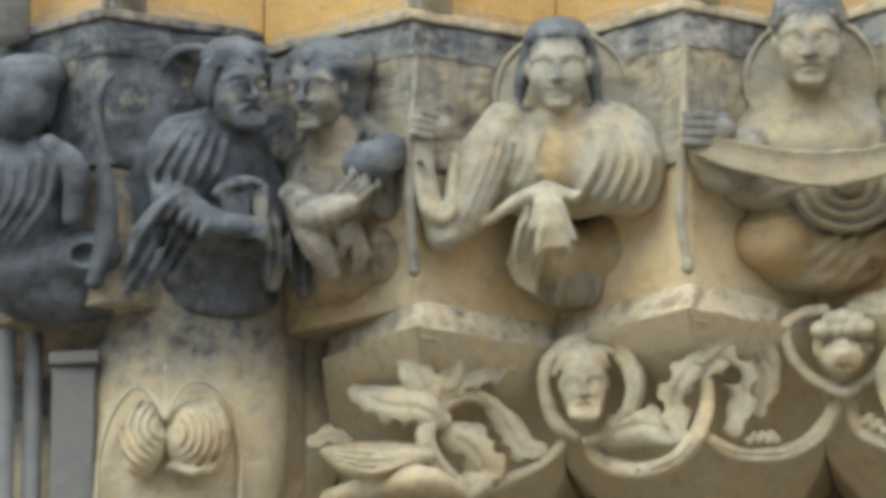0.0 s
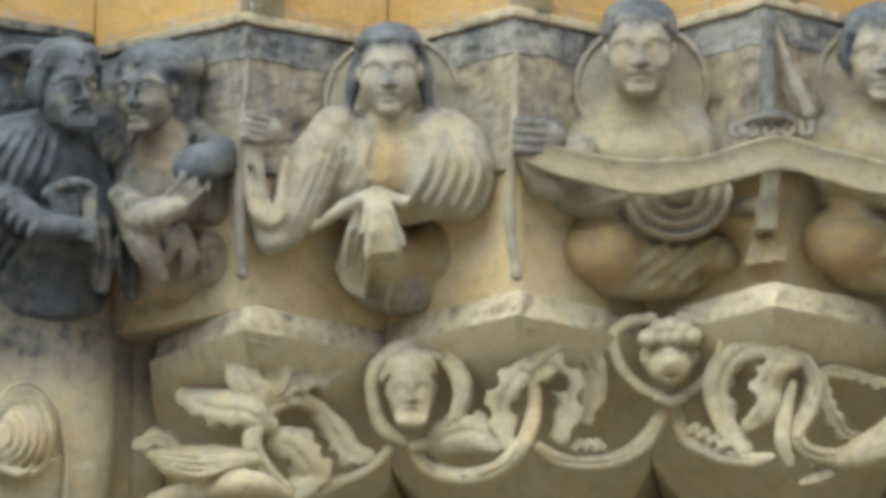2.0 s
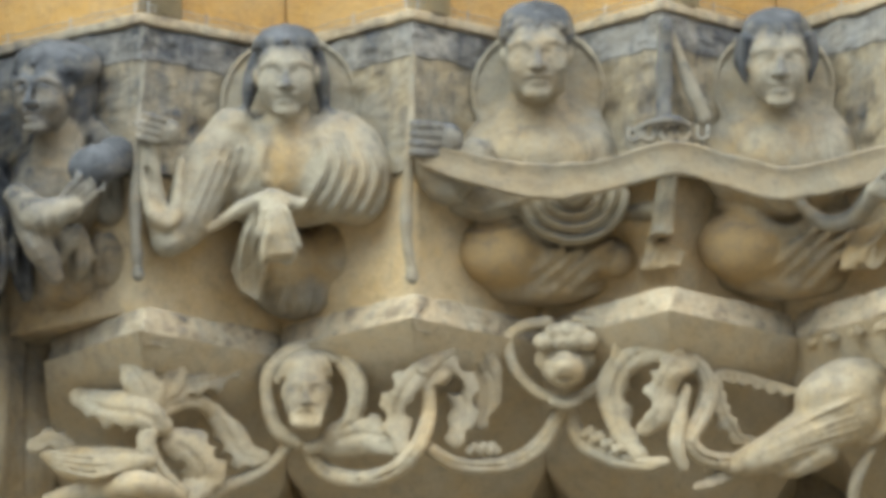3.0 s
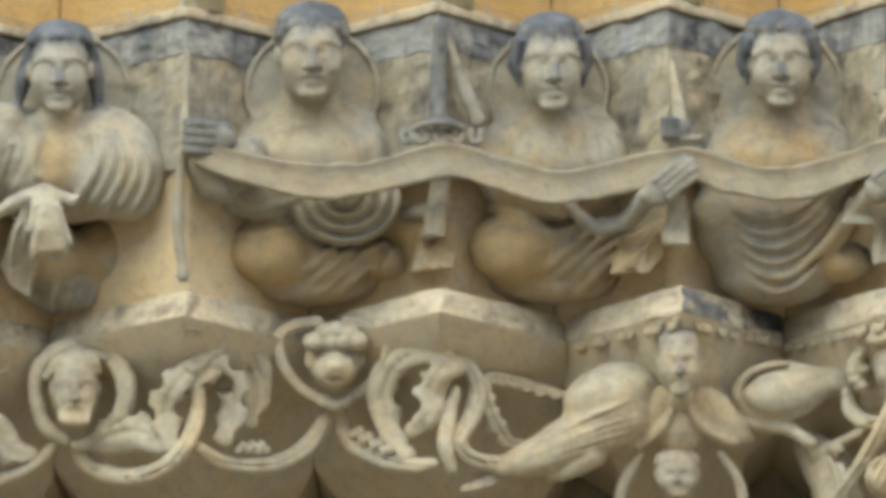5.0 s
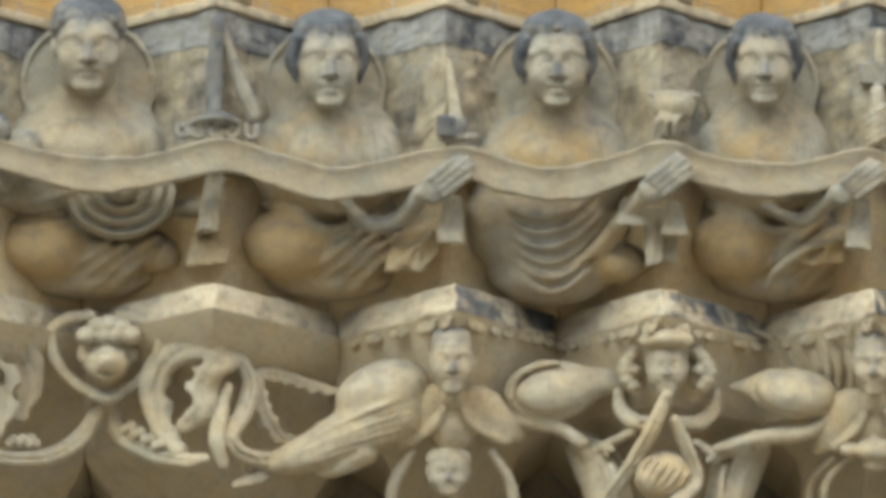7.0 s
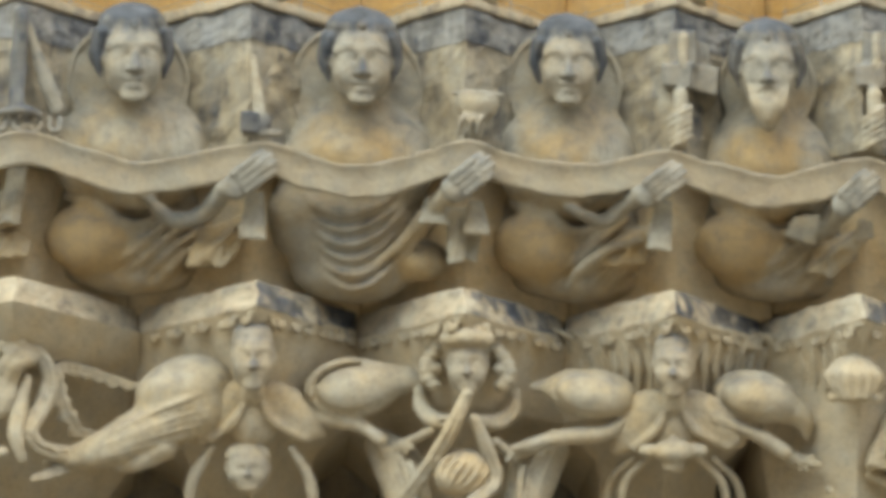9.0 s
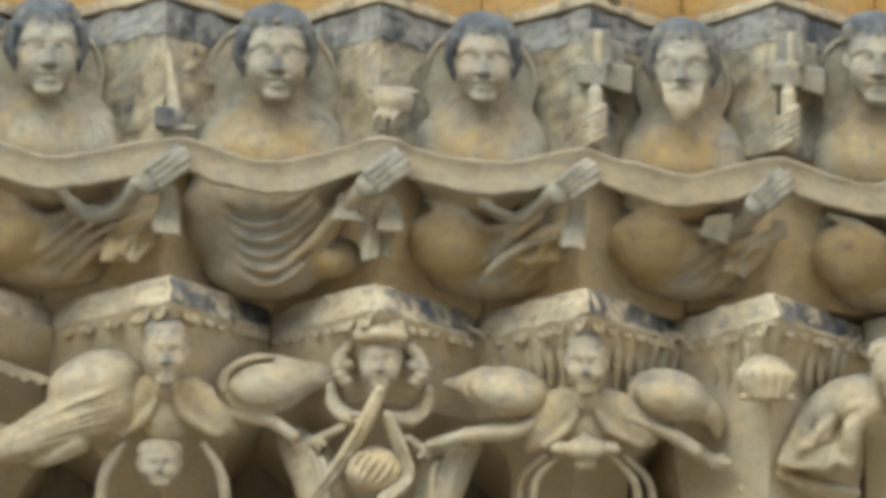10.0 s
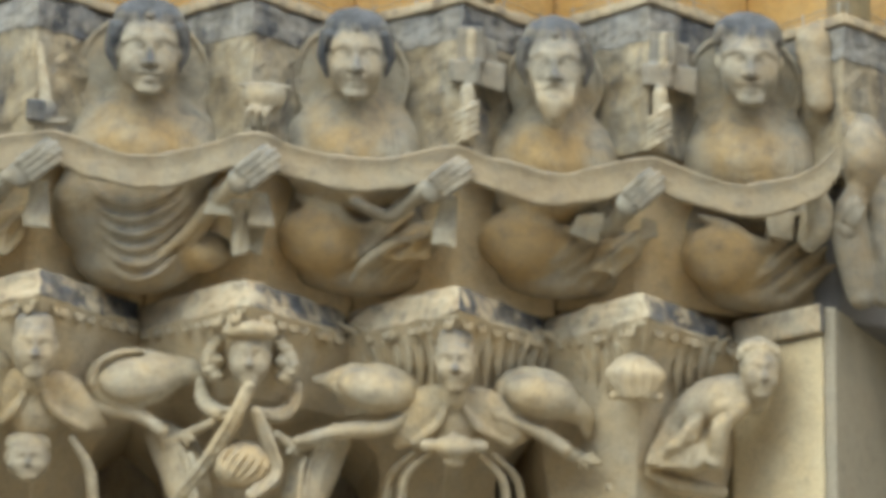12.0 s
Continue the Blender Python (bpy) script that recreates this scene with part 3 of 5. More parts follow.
        c.rod([p(x0, -88 + 6 * abs(a), -10), p(a * 44, -66, 28 - 16 * abs(a)), p(a * 58, -34 - 16 * (1 - abs(a)) - sag, 44 - 34 * abs(a))], [6 * s, 10 * s, 6 * s], 6, soot_shade=hair * (0.8 + 0.2 * (j % 2)))
    if locks:
        for e in (-1, 1):
            for j in range(3):
                c.rod([p(e * (52 + 4 * j), -40, 16 - 14 * j), p(e * (60 + 3 * j), 0, 2 - 14 * j), p(e * (55 + 4 * j), 44 - 8 * j, -6 - 10 * j)], [10 * s, 9 * s, 3 * s], 3, soot_shade=hair)
    if cap:
        c.rod([p(-56, -38, 10), p(-30, -46, 44), p(0, -48, 54), p(30, -46, 44), p(56, -38, 10)], 8 * s, 3, soot_shade=hair)


def halo(c, u, v, r, w=96):
    """A dished nimbus with a raised rim."""
    c.ball((u, v, w), (r, r, 9), 3, soot_shade=0.2)
    ring = [(u + r * 0.96 * math.cos(t), v + r * 0.96 * math.sin(t), w + 4) for t in np.linspace(0, 2 * math.pi, 25)]
    c.rod(ring, 6, 3, soot_shade=0.2, smooth=1)


def palm(c, u, v, w, angle=-42, s=1.0, spread=2.0, fist=False, soot_shade=0.36):
    """A hand with four fingers that point along angle (degrees, clockwise from the right)."""
    a = radians(angle)
    d, n = np.array([math.cos(a), math.sin(a)]), np.array([-math.sin(a), math.cos(a)])
    c.ball((u - 34 * s * d[0], v - 34 * s * d[1], w - 4), (25 * s, 25 * s, 14 * s), 6, soot_shade=soot_shade)
    for j in range(4):
        q = (j - 1.5) * 13 * s
        length = (44, 52, 49, 38)[j] * s
        b = np.array([u, v]) + n * q
        t = b + d * length + n * (j - 1.5) * spread * s * 0.3
        if fist:
            t = b + d * 12 * s
        m = (b + t) / 2
        c.rod([(b[0] - 22 * s * d[0], b[1] - 22 * s * d[1], w + 6 * s), (m[0], m[1], w + 14 * s), (t[0], t[1], w + 6 * s)], [7.4 * s, 7.6 * s, 6 * s], 2, soot_shade=soot_shade)


def folds(c, a, b, e, n, r=6, w=0.0, k=4, soot_shade=0.0, ochre=0.0):
    """n parallel folds; a, b, e: first and last point (u0, v0, u1, v1, w) of their start, middle and end."""
    for j in range(n):
        t = j / max(n - 1, 1)
        pts = [(q[0] + (q[2] - q[0]) * t, q[1] + (q[3] - q[1]) * t, q[4] + w) for q in (a, b, e)]
        c.rod(pts, [r * 0.7, r * (1.0 + 0.25 * (j % 2)), r * 0.6], k, soot_shade=soot_shade, ochre=ochre)


def belly(c, u, v, n=4):
    """The swelling lower body, its bare bulge at u, v, and folds that sweep up from under it to the raised arm."""
    # the dark values here paint the scroll's shade onto the body
    c.ball((u + 75, v - 45, 20), (160, 90, 50), 24, soot_shade=0.16, ochre=0.15)
    c.ball((u + 85, v + 8, 44), (138, 72, 64), 24, ochre=0.4, soot_shade=0.1)
    c.ball((u + 80, v + 66, 36), (112, 38, 56), 20, ochre=0.4, soot_shade=0.16)
    c.ball((u + 6, v + 2, 84), (74, 62, 62), 24, ochre=1.0, soot_shade=0.06)
    # a sash slung over the bulge, and folds that rise from under it
    c.rod([(u - 34, v - 74, 84), (u + 24, v - 56, 112), (u + 70, v - 28, 108), (u + 112, v - 34, 100), (u + 158, v - 78, 92)], [6, 9, 11, 10, 8], 14, ochre=0.1, soot_shade=0.16)
    c.crease([(u - 20, v - 88), (u + 36, v - 74), (u + 76, v - 48), (u + 112, v - 52), (u + 150, v - 92)], 8, -6)
    for j in range(n):
        t = j / max(n - 1, 1)
        p = [(u + 24 + 96 * t, v + 58 + 22 * t), (u + 80 + 70 * t, v + 28 + 26 * t), (u + 122 + 60 * t, v - 10 + 34 * t), (u + 174 + 42 * t, v - 54 + 60 * t)]
        c.rod([(a, b, w - 22 * t) for (a, b), w in zip(p, (84, 108, 108, 102))], [4, 9 + 2 * (j % 2), 10, 5], 10, ochre=0.35, soot_shade=0.08)
        c.crease([(a + 17, b + 10) for a, b in p], 8, -7)


def chest(c, u, v, wide=150, ochre=0.35):
    """Neck, shoulders and upper breast; v: the chin."""
    v -= 14
    k = wide / 150
    c.rod([(u, v - 20, 92), (u, v + 40, 94)], [42, 54], 16, ochre=0.3, soot_shade=0.06)
    c.rod([(u - 98 * k, v + 112, 88), (u - 46 * k, v + 50, 98), (u + 46 * k, v + 50, 98), (u + 98 * k, v + 112, 88)], [40, 38, 38, 40], 26, soot_shade=0.12, ochre=0.1)
    c.ball((u, v + 122, 80), (128 * k, 104, 84), 26, soot_shade=0.04, ochre=ochre)
    c.ball((u - 14, v + 100, 118), (78 * k, 62, 56), 26, ochre=ochre * 1.2)
    # mantle over one shoulder
    c.ball((u + 92 * k, v + 112, 108), (44, 76, 50), 20, soot_shade=0.24)
    c.ball((u - 104 * k, v + 118, 96), (34, 66, 44), 20, soot_shade=0.1)
    c.pleats([(u + 52 * k, v + 36), (u + 66 * k, v + 80), (u + 70 * k, v + 130)], [(u + 100 * k, v + 62), (u + 118 * k, v + 96), (u + 120 * k, v + 136)], 3, 9, 3.5)


def bust_done(c, label):
    return tagged(c.skin("bust", M_FIGURE), label, "statue", "busts along the frieze")


# ---- the busts, from the outer end inwards ----
# crouched winged figure at the outer end
c = Clay(-2.333, 4.590, 50, 250)
c.ball((30, 160, 140), (75, 85, 80), 14, soot_shade=0.7)
c.ball((70, 120, 150), (50, 45, 60), 10, soot_shade=0.7)
c.ball((20, 350, 110), (130, 130, 100), 20, soot_shade=0.6)
c.ball((75, 300, 160), (55, 60, 50), 14, soot_shade=0.5)
c.rod([(90, 250, 190), (140, 300, 200), (135, 390, 190)], [20, 26, 18], 6, soot_shade=0.5)
c.pleats([(100, 260), (90, 350), (20, 450)], [(0, 250), (-10, 350), (-60, 430)], 5, 11, 9)
c.pleats([(120, 440), (150, 500), (230, 540)], [(60, 480), (90, 540), (160, 580)], 4, 10, 7)
c.ball((60, 470, 100), (120, 80, 80), 20, soot_shade=0.7)
c.ball((160, 460, 140), (70, 50, 60), 14, soot_shade=0.6)
c.ball((160, 460, 195), (26, 20, 24), 6, cut=True)
c.ball((120, 530, 80), (130, 60, 80), 20, soot_shade=0.7)
bust_done(c, "crouched winged stone figure, black with soot")
c = Clay(-2.092, 4.514, 230, 300)
c.rod([(270, 110, 110), (200, 110, 160), (172, 150, 185), (170, 210, 190), (185, 300, 190), (190, 400, 185), (170, 500, 180)], [6, 8, 9, 11, 15, 22, 16], 5, soot_shade=0.6)
c.ball((250, 300, 95), (75, 200, 50), 10, soot_shade=0.8)
c.rod([(420, 90, 90), (350, 70, 100), (300, 85, 110), (280, 140, 100), (290, 200, 90)], [8, 10, 10, 9, 7], 4, soot_shade=0.6)
tagged(c.skin("stone_wing", M_FIGURE), "arched stone wing, black with soot", "carved wing")

# the bearded man in the pair
c = Clay(-1.831, 4.709, 430, 150)
head(c, 428, 146, 178, 0.98, 0.75, 0.7, beard=2, beard_soot=0.6)
c.rod([(410, 200, 130), (400, 260, 120)], [44, 50], 10, soot_shade=0.4)
c.ball((370, 300, 100), (118, 110, 90), 20, soot_shade=0.5)
c.ball((330, 290, 140), (80, 95, 70), 14, soot_shade=0.45)
c.ball((410, 400, 90), (120, 130, 80), 20, soot_shade=0.45)
c.rod([(300, 350, 190), (370, 400, 220), (440, 412, 232)], [34, 30, 22], 8, soot_shade=0.4)
palm(c, 450, 415, 232, 8, 0.75, soot_shade=0.3)
for j in range(6):
    t = j / 5
    c.rod([(330 - 10 * t, 345 + 22 * t, 215), (275 - 20 * t, 375 + 26 * t, 235), (255 - 20 * t, 420 + 18 * t, 225), (285 - 45 * t, 470 + 14 * t, 215), (265 - 45 * t, 520 + 4 * t, 200)], [10, 12, 10, 11, 6], 4, soot_shade=0.4)
c.rod([(485, 400, 180), (500, 470, 175), (490, 525, 165)], [18, 22, 14], 6, soot_shade=0.3)
c.rod([(530, 380, 150), (535, 470, 140), (545, 540, 120)], [14, 20, 12], 6, soot_shade=0.5)
c.ball((380, 490, 70), (110, 80, 70), 20, ochre=0.2, soot_shade=0.3)
c.ball((390, 550, 60), (110, 46, 70), 16, soot_shade=0.3)
c.pleats([(340, 205), (280, 290), (262, 350)], [(405, 230), (395, 290), (375, 330)], 5, 10, 8)
c.pleats([(300, 350), (258, 410), (205, 520)], [(372, 395), (345, 450), (300, 525)], 5, 9, 9)
c.pleats([(470, 400), (480, 460), (475, 530)], [(545, 400), (545, 470), (550, 545)], 4, 8, 9)
bust_done(c, "soot-black stone bust of a bearded man in a heavy mantle")
c = Clay(-1.839, 4.438, 420, 350)
c.rod([(384, 334, 228), (424, 318, 240), (460, 322, 232)], [10, 13, 9], 6, soot_shade=0.4)
c.slab([(384, 322), (442, 310), (448, 392), (400, 398)], 190, 242, 6, soot_shade=0.5)
c.slab([(446, 314), (476, 322), (474, 400), (446, 396)], 185, 236, 4, soot_shade=0.2)
c.crease([(446, 316), (447, 396)], 4, -7)
tagged(c.skin("stone_book", M_FIGURE), "draped stone book, dark with soot", "carved book")

# the hatted man turned to him
c = Clay(-1.639, 4.688, 575, 160)
head(c, 560, 150, 178, 0.96, -0.75, 0.6, cap=False, locks=False)
c.ball((590, 110, 150), (78, 52, 70), 8, soot_shade=0.45)
c.ball((622, 165, 120), (40, 70, 60), 8, soot_shade=0.5)
c.rod([(590, 230, 140), (590, 290, 130)], [42, 48], 10, ochre=0.3)
c.ball((600, 330, 100), (95, 100, 84), 18, ochre=0.15, soot_shade=0.1)
c.rod([(640, 220, 130), (685, 270, 120), (690, 380, 130)], [24, 34, 30], 10, soot_shade=0.25)
c.rod([(520, 350, 190), (560, 385, 225), (620, 370, 235)], [26, 32, 24], 8)
palm(c, 630, 350, 236, -48, 1.0)
c.rod([(530, 380, 190), (560, 440, 205), (590, 500, 190)], [24, 30, 16], 6, ochre=0.1)
c.rod([(565, 390, 220), (610, 430, 205), (600, 465, 190)], [14, 18, 10], 5)
c.rod([(630, 420, 170), (640, 470, 165), (630, 500, 150)], [16, 20, 12], 6, ochre=0.3)
c.ball((610, 490, 70), (90, 70, 76), 18, ochre=0.55)
c.ball((690, 470, 110), (45, 60, 50), 14, ochre=0.5)
c.ball((640, 545, 40), (80, 36, 50), 14, ochre=0.4)
c.pleats([(640, 225), (625, 290), (640, 330)], [(695, 250), (700, 320), (700, 400)], 4, 8, 7)
c.pleats([(520, 360), (545, 430), (585, 500)], [(590, 390), (600, 430), (610, 470)], 4, 9, 5)
c.pleats([(630, 400), (632, 460), (630, 505)], [(690, 400), (680, 470), (690, 520)], 4, 9, 5)
bust_done(c, "stone bust of a clean-shaven man in a round hat")
c = Clay(-1.526, 4.515, 660, 285)
c.ball((655, 285, 225), (50, 40, 40), 6, turn=-15, soot_shade=0.75)
c.ball((690, 270, 200), (36, 40, 34), 8, soot_shade=0.7)
tagged(c.skin("stone_loaf", M_FIGURE), "rounded stone bundle, black with soot", "carved bundle")

# the man with a raised hand
c = Clay(-1.094, 4.707, 600, 140)
halo(c, 605, 180, 126, 92)
head(c, 598, 124, 176, 0.96, 0.0, 0.95, part_hair=True, sag=12, width=1.05, locks=False)
c.rod([(604, 205, 140), (604, 250, 135)], [40, 48], 10, ochre=0.2)
c.ball((600, 310, 100), (165, 105, 86), 18, soot_shade=0.08)
c.ball((603, 290, 150), (55, 80, 50), 10, ochre=0.6)
c.rod([(548, 95, 165), (536, 140, 160), (527, 188, 150)], [13, 15, 9], 4, soot_shade=0.9)
c.rod([(654, 95, 165), (664, 140, 160), (668, 196, 150)], [13, 15, 9], 4, soot_shade=0.9)
c.ball((525, 265, 120), (75, 60, 62), 26, soot_shade=0.15)
c.rod([(500, 225, 150), (455, 310, 150), (425, 395, 160), (390, 430, 170)], [38, 52, 46, 34], 12, soot_shade=0.1)
c.rod([(390, 430, 185), (360, 350, 195), (352, 260, 205)], [30, 22, 18], 8)
palm(c, 350, 222, 214, 196, 1.05, fist=True, soot_shade=0.35)
c.rod([(340, 285, 205), (355, 370, 215), (385, 402, 215), (402, 370, 205), (410, 285, 190)], [9, 12, 14, 12, 8], 4)
c.rod([(350, 300, 215), (372, 360, 222), (390, 370, 216), (396, 300, 206)], [5, 7, 7, 4], 4, cut=True)
c.ball((730, 320, 120), (60, 95, 80), 16, soot_shade=0.15)
c.ball((680, 300, 130), (95, 105, 76), 16, soot_shade=0.08)
c.rod([(465, 415, 180), (515, 380, 200), (570, 358, 212), (620, 370, 204)], [8, 13, 15, 13], 8)
c.rod([(575, 360, 220), (580, 400, 226), (590, 455, 220)], [18, 30, 34], 6, flat=0.6)
c.rod([(560, 380, 236), (556, 455, 232)], 5, 3)
c.rod([(600, 380, 238), (625, 450, 228)], 6, 3)
c.rod([(548, 375, 205), (538, 430, 185), (526, 480, 150)], [12, 15, 8], 8)
c.ball((570, 482, 240), (50, 14, 30), 4, turn=-12, cut=True)
c.ball((700, 465, 22), (84, 74, 60), 18, ochre=0.7, soot_shade=0.1)
c.ball((590, 470, 40), (70, 60, 66), 16, ochre=0.35)
c.slab([(532, 392), (580, 388), (566, 470), (552, 548), (520, 530), (502, 490)], 40, 120, 10)
c.pleats([(536, 400), (522, 460), (520, 530)], [(572, 400), (560, 460), (548, 540)], 3, 8, 7)
# underside darkened in its colour, as the shade beneath the figure
c.ball((620, 540, 16), (70, 42, 60), 22, soot_shade=0.3)
c.pleats([(648, 212), (672, 290), (645, 355), (615, 388)], [(745, 240), (784, 320), (765, 385), (735, 402)], 6, 9, 7)
c.pleats([(552, 225), (545, 300), (505, 370)], [(478, 240), (440, 330), (398, 432)], 6, 9, 4.5)
c.pleats([(600, 520), (590, 560), (605, 580)], [(670, 520), (665, 560), (640, 580)], 4, 7, 6)
c.crease([(568, 240), (556, 300), (566, 345)], 7, 8)
bust_done(c, "sandstone bust of a long-haired man with one hand raised")
for (x, z), u, v, pts in (((-1.436, 4.499), 335, 300, [(345, 90, 188), (340, 170, 194), (334, 260, 206), (334, 400, 206), (340, 490, 200)]), ((-0.812, 4.486), 818, 300, [(824, 80, 188), (822, 160, 194), (818, 260, 205), (812, 400, 204), (822, 495, 200)])):
    c = Clay(x, z, u, v)
    c.rod(pts, [4, 7, 10, 11, 9], 4, flat=0.8, soot_shade=0.25)
    c.rod([(p[0] + 6, p[1], p[2] + 12) for p in pts], 3, 3, cut=True)
    c.ball(pts[-1], (12, 15, 12), 6, soot_shade=0.4)
    tagged(c.skin("stone_strip", M_FIGURE), "narrow hanging stone scroll on the block's edge", "carved strip", "hanging strips")

# the curly-haired man who holds the scroll's end
c = Clay(-0.521, 4.727, 1043, 115)
halo(c, 1045, 162, 122, 96)
c.ball((1043, 150, 150), (50, 34, 52), 10, soot_shade=0.2)
head(c, 1043, 88, 172, 1.02, 0.05, 0.9, locks=False, beard=0, width=1.08)
for j in range(15):
    t = math.pi * j / 14
    c.ball((1043 - 54 * math.cos(t), 66 - 36 * math.sin(t), 176 + 24 * math.sin(t)), (13 + 3 * (j % 2), 12, 14), 2, soot_shade=0.6 + 0.2 * (j % 2))
chest(c, 1043, 190, 150, 0.25)
belly(c, 968, 455)
c.rod([(930, 280, 160), (880, 330, 165), (850, 300, 190), (838, 265, 205)], [34, 36, 28, 20], 10, soot_shade=0.25)
palm(c, 836, 246, 216, 184, 1.3, fist=True, soot_shade=0.66)
c.ball((960, 350, 100), (90, 50, 50), 14, soot_shade=0.25)
c.pleats([(870, 310), (930, 385), (1060, 350)], [(860, 345), (920, 420), (1060, 400)], 4, 8, 9)
c.ball((1105, 370, 120), (95, 80, 58), 14, soot_shade=0.1)
for j in range(4):
    r = 26 + 24 * j
    c.crease([(1105 + r * math.cos(t), 345 + r * 0.95 * math.sin(t)) for t in np.linspace(-0.3, 3.0, 8)], 8, 12)
    c.crease([(1105 + (r + 12) * math.cos(t), 345 + (r + 12) * 0.95 * math.sin(t)) for t in np.linspace(-0.3, 3.0, 8)], 7, -9)
c.ball((1178, 476, 62), (36, 34, 44), 12, ochre=0.6)
c.crease([(1192, 445), (1165, 500)], 7, 8)
c.rod([(1130, 400, 60), (1200, 392, 45), (1262, 385, 95)], 18, 6)
c.slab([(1258, 325), (1290, 325), (1280, 432), (1238, 440)], 80, 140, 4, 0.35, ochre=0.1)
c.slab([(1236, 440), (1272, 446), (1302, 466), (1294, 490), (1222, 496)], 70, 132, 5, 0.3, ochre=0.4)
c.crease([(1278, 335), (1262, 438)], 6, 7)
c.crease([(1262, 445), (1240, 490)], 6, 7)
c.ball((1256, 440, 175), (16, 10, 30), 4, cut=True)
bust_done(c, "sandstone bust of a curly-haired man gripping a scroll")

# the smooth-faced man beside the sword
c = Clay(0.026, 4.717, 880, 120)
halo(c, 872, 160, 110, 96)
head(c, 880, 110, 172, 1.03, 0.12, 0.9, cap=False, width=1.0)
chest(c, 880, 195, 148, 0.25)
belly(c, 800, 450)
c.rod([(905, 372, 140), (955, 415, 155), (1010, 402, 175), (1045, 355, 208)], [10, 15, 16, 20], 10, flat=1.4, soot_shade=0.3)
c.rod([(915, 375, 170), (960, 398, 190), (1000, 385, 200)], [8, 10, 8], 4, cut=True)
palm(c, 1092, 330, 236, -40, 1.0)
c.slab([(1086, 362), (1116, 362), (1122, 450), (1074, 445)], 120, 186, 3, 0.2)
c.slab([(1000, 432), (1082, 402), (1074, 470), (1046, 500), (980, 500)], 70, 140, 6, 0.2, ochre=0.5)
for a in (0, 1, 2):
    c.crease([(1078, 410 + 10 * a), (1052 - 12 * a, 440 + 10 * a), (1035 - 22 * a, 498)], 6, 7)
c.ball((1018, 505, 160), (12, 16, 30), 4, cut=True)
bust_done(c, "sandstone bust of a smooth-faced man holding a scroll")

# the long-haired man over layered folds
c = Clay(0.546, 4.709, 1285, 125)
halo(c, 1276, 162, 122, 96)
head(c, 1284, 107, 172, 1.02, 0.08, 0.85, part_hair=True, sag=10, beard=0, width=1.03)
chest(c, 1280, 200, 146, 0.6)
c.ball((1255, 400, 80), (135, 120, 86), 18, ochre=0.2, soot_shade=0.22)
c.ball((1270, 500, 70), (110, 60, 76), 18, ochre=0.3, soot_shade=0.22)
c.pleats([(1170, 340), (1205, 385), (1262, 398), (1330, 372), (1372, 320)], [(1215, 500), (1250, 530), (1295, 532), (1350, 484), (1408, 390)], 6, 9, 8, 0.6)
c.crease([(1250, 540), (1310, 520), (1360, 460), (1400, 400)], 6, 12)
c.ball((1385, 478, 90), (55, 40, 56), 12, ochre=0.6)
c.rod([(1305, 492, 140), (1350, 455, 152), (1388, 410, 166), (1424, 370, 196), (1452, 348, 224)], [5, 11, 13, 17, 20], 8, ochre=0.25)
c.rod([(1330, 500, 128), (1376, 452, 146), (1404, 412, 160)], [4, 8, 8], 6, ochre=0.3)
c.slab([(1398, 362), (1424, 358), (1442, 412), (1386, 410)], 130, 190, 3, 0.2)
palm(c, 1478, 325, 238, -40, 1.0)
c.slab([(1476, 368), (1502, 368), (1515, 430), (1468, 428)], 120, 188, 3, 0.2)
c.slab([(1436, 380), (1478, 380), (1468, 478), (1440, 486)], 110, 168, 3, 0.1)
c.slab([(1474, 420), (1500, 424), (1490, 482), (1468, 474)], 100, 150, 3, 0.1)
c.crease([(1460, 390), (1452, 478)], 5, 7)
bust_done(c, "sandstone bust of a long-haired man over layered folds")

# the man beside the chalice
c = Clay(1.019, 4.718, 930, 120)
halo(c, 922, 150, 105, 96)
head(c, 930, 106, 172, 0.96, 0.0, 0.9, part_hair=True, sag=4)
chest(c, 925, 192, 130, 0.45)
belly(c, 862, 448)
c.rod([(930, 380, 140), (990, 404, 160), (1030, 375, 188), (1055, 350, 208)], [9, 13, 16, 20], 10, flat=1.4, soot_shade=0.3)
palm(c, 1096, 332, 238, -38, 0.95)
c.slab([(1084, 362), (1114, 362), (1112, 456), (1068, 450)], 120, 186, 3, 0.2)
c.slab([(985, 452), (1078, 402), (1064, 478), (1010, 484), (972, 476)], 50, 118, 6, 0.2, ochre=0.6)
for a in (0, 1):
    c.crease([(1072, 412 + 12 * a), (1045 - 10 * a, 440 + 10 * a), (1030 - 16 * a, 482)], 6, 7)
c.rod([(1060, 436, 135), (1000, 452, 142), (950, 488, 130), (925, 524, 104)], [5, 8, 8, 4], 7)
bust_done(c, "sandstone bust of a man with a straight fringe")

# the long-bearded man
c = Clay(1.478, 4.708, 1283, 135)
halo(c, 1283, 150, 88, 94)
head(c, 1283, 113, 176, 0.96, 0.0, 0.75, beard=34, sag=6)
chest(c, 1280, 205, 120, 0.7)
belly(c, 1215, 448)
c.rod([(1210, 240, 190), (1190, 290, 180)], 9, 4)
c.rod([(1330, 245, 190), (1345, 300, 180)], 10, 4)
c.rod([(1345, 438, 120), (1375, 420, 150), (1398, 395, 180), (1418, 375, 206)], [8, 14, 17, 20], 12, soot_shade=0.2)
palm(c, 1440, 348, 236, -44, 0.95)
c.slab([(1324, 396), (1374, 388), (1362, 446), (1308, 430)], 110, 158, 5, 0.2)
c.slab([(1440, 396), (1466, 400), (1468, 430), (1440, 436)], 110, 180, 4, 0.2)
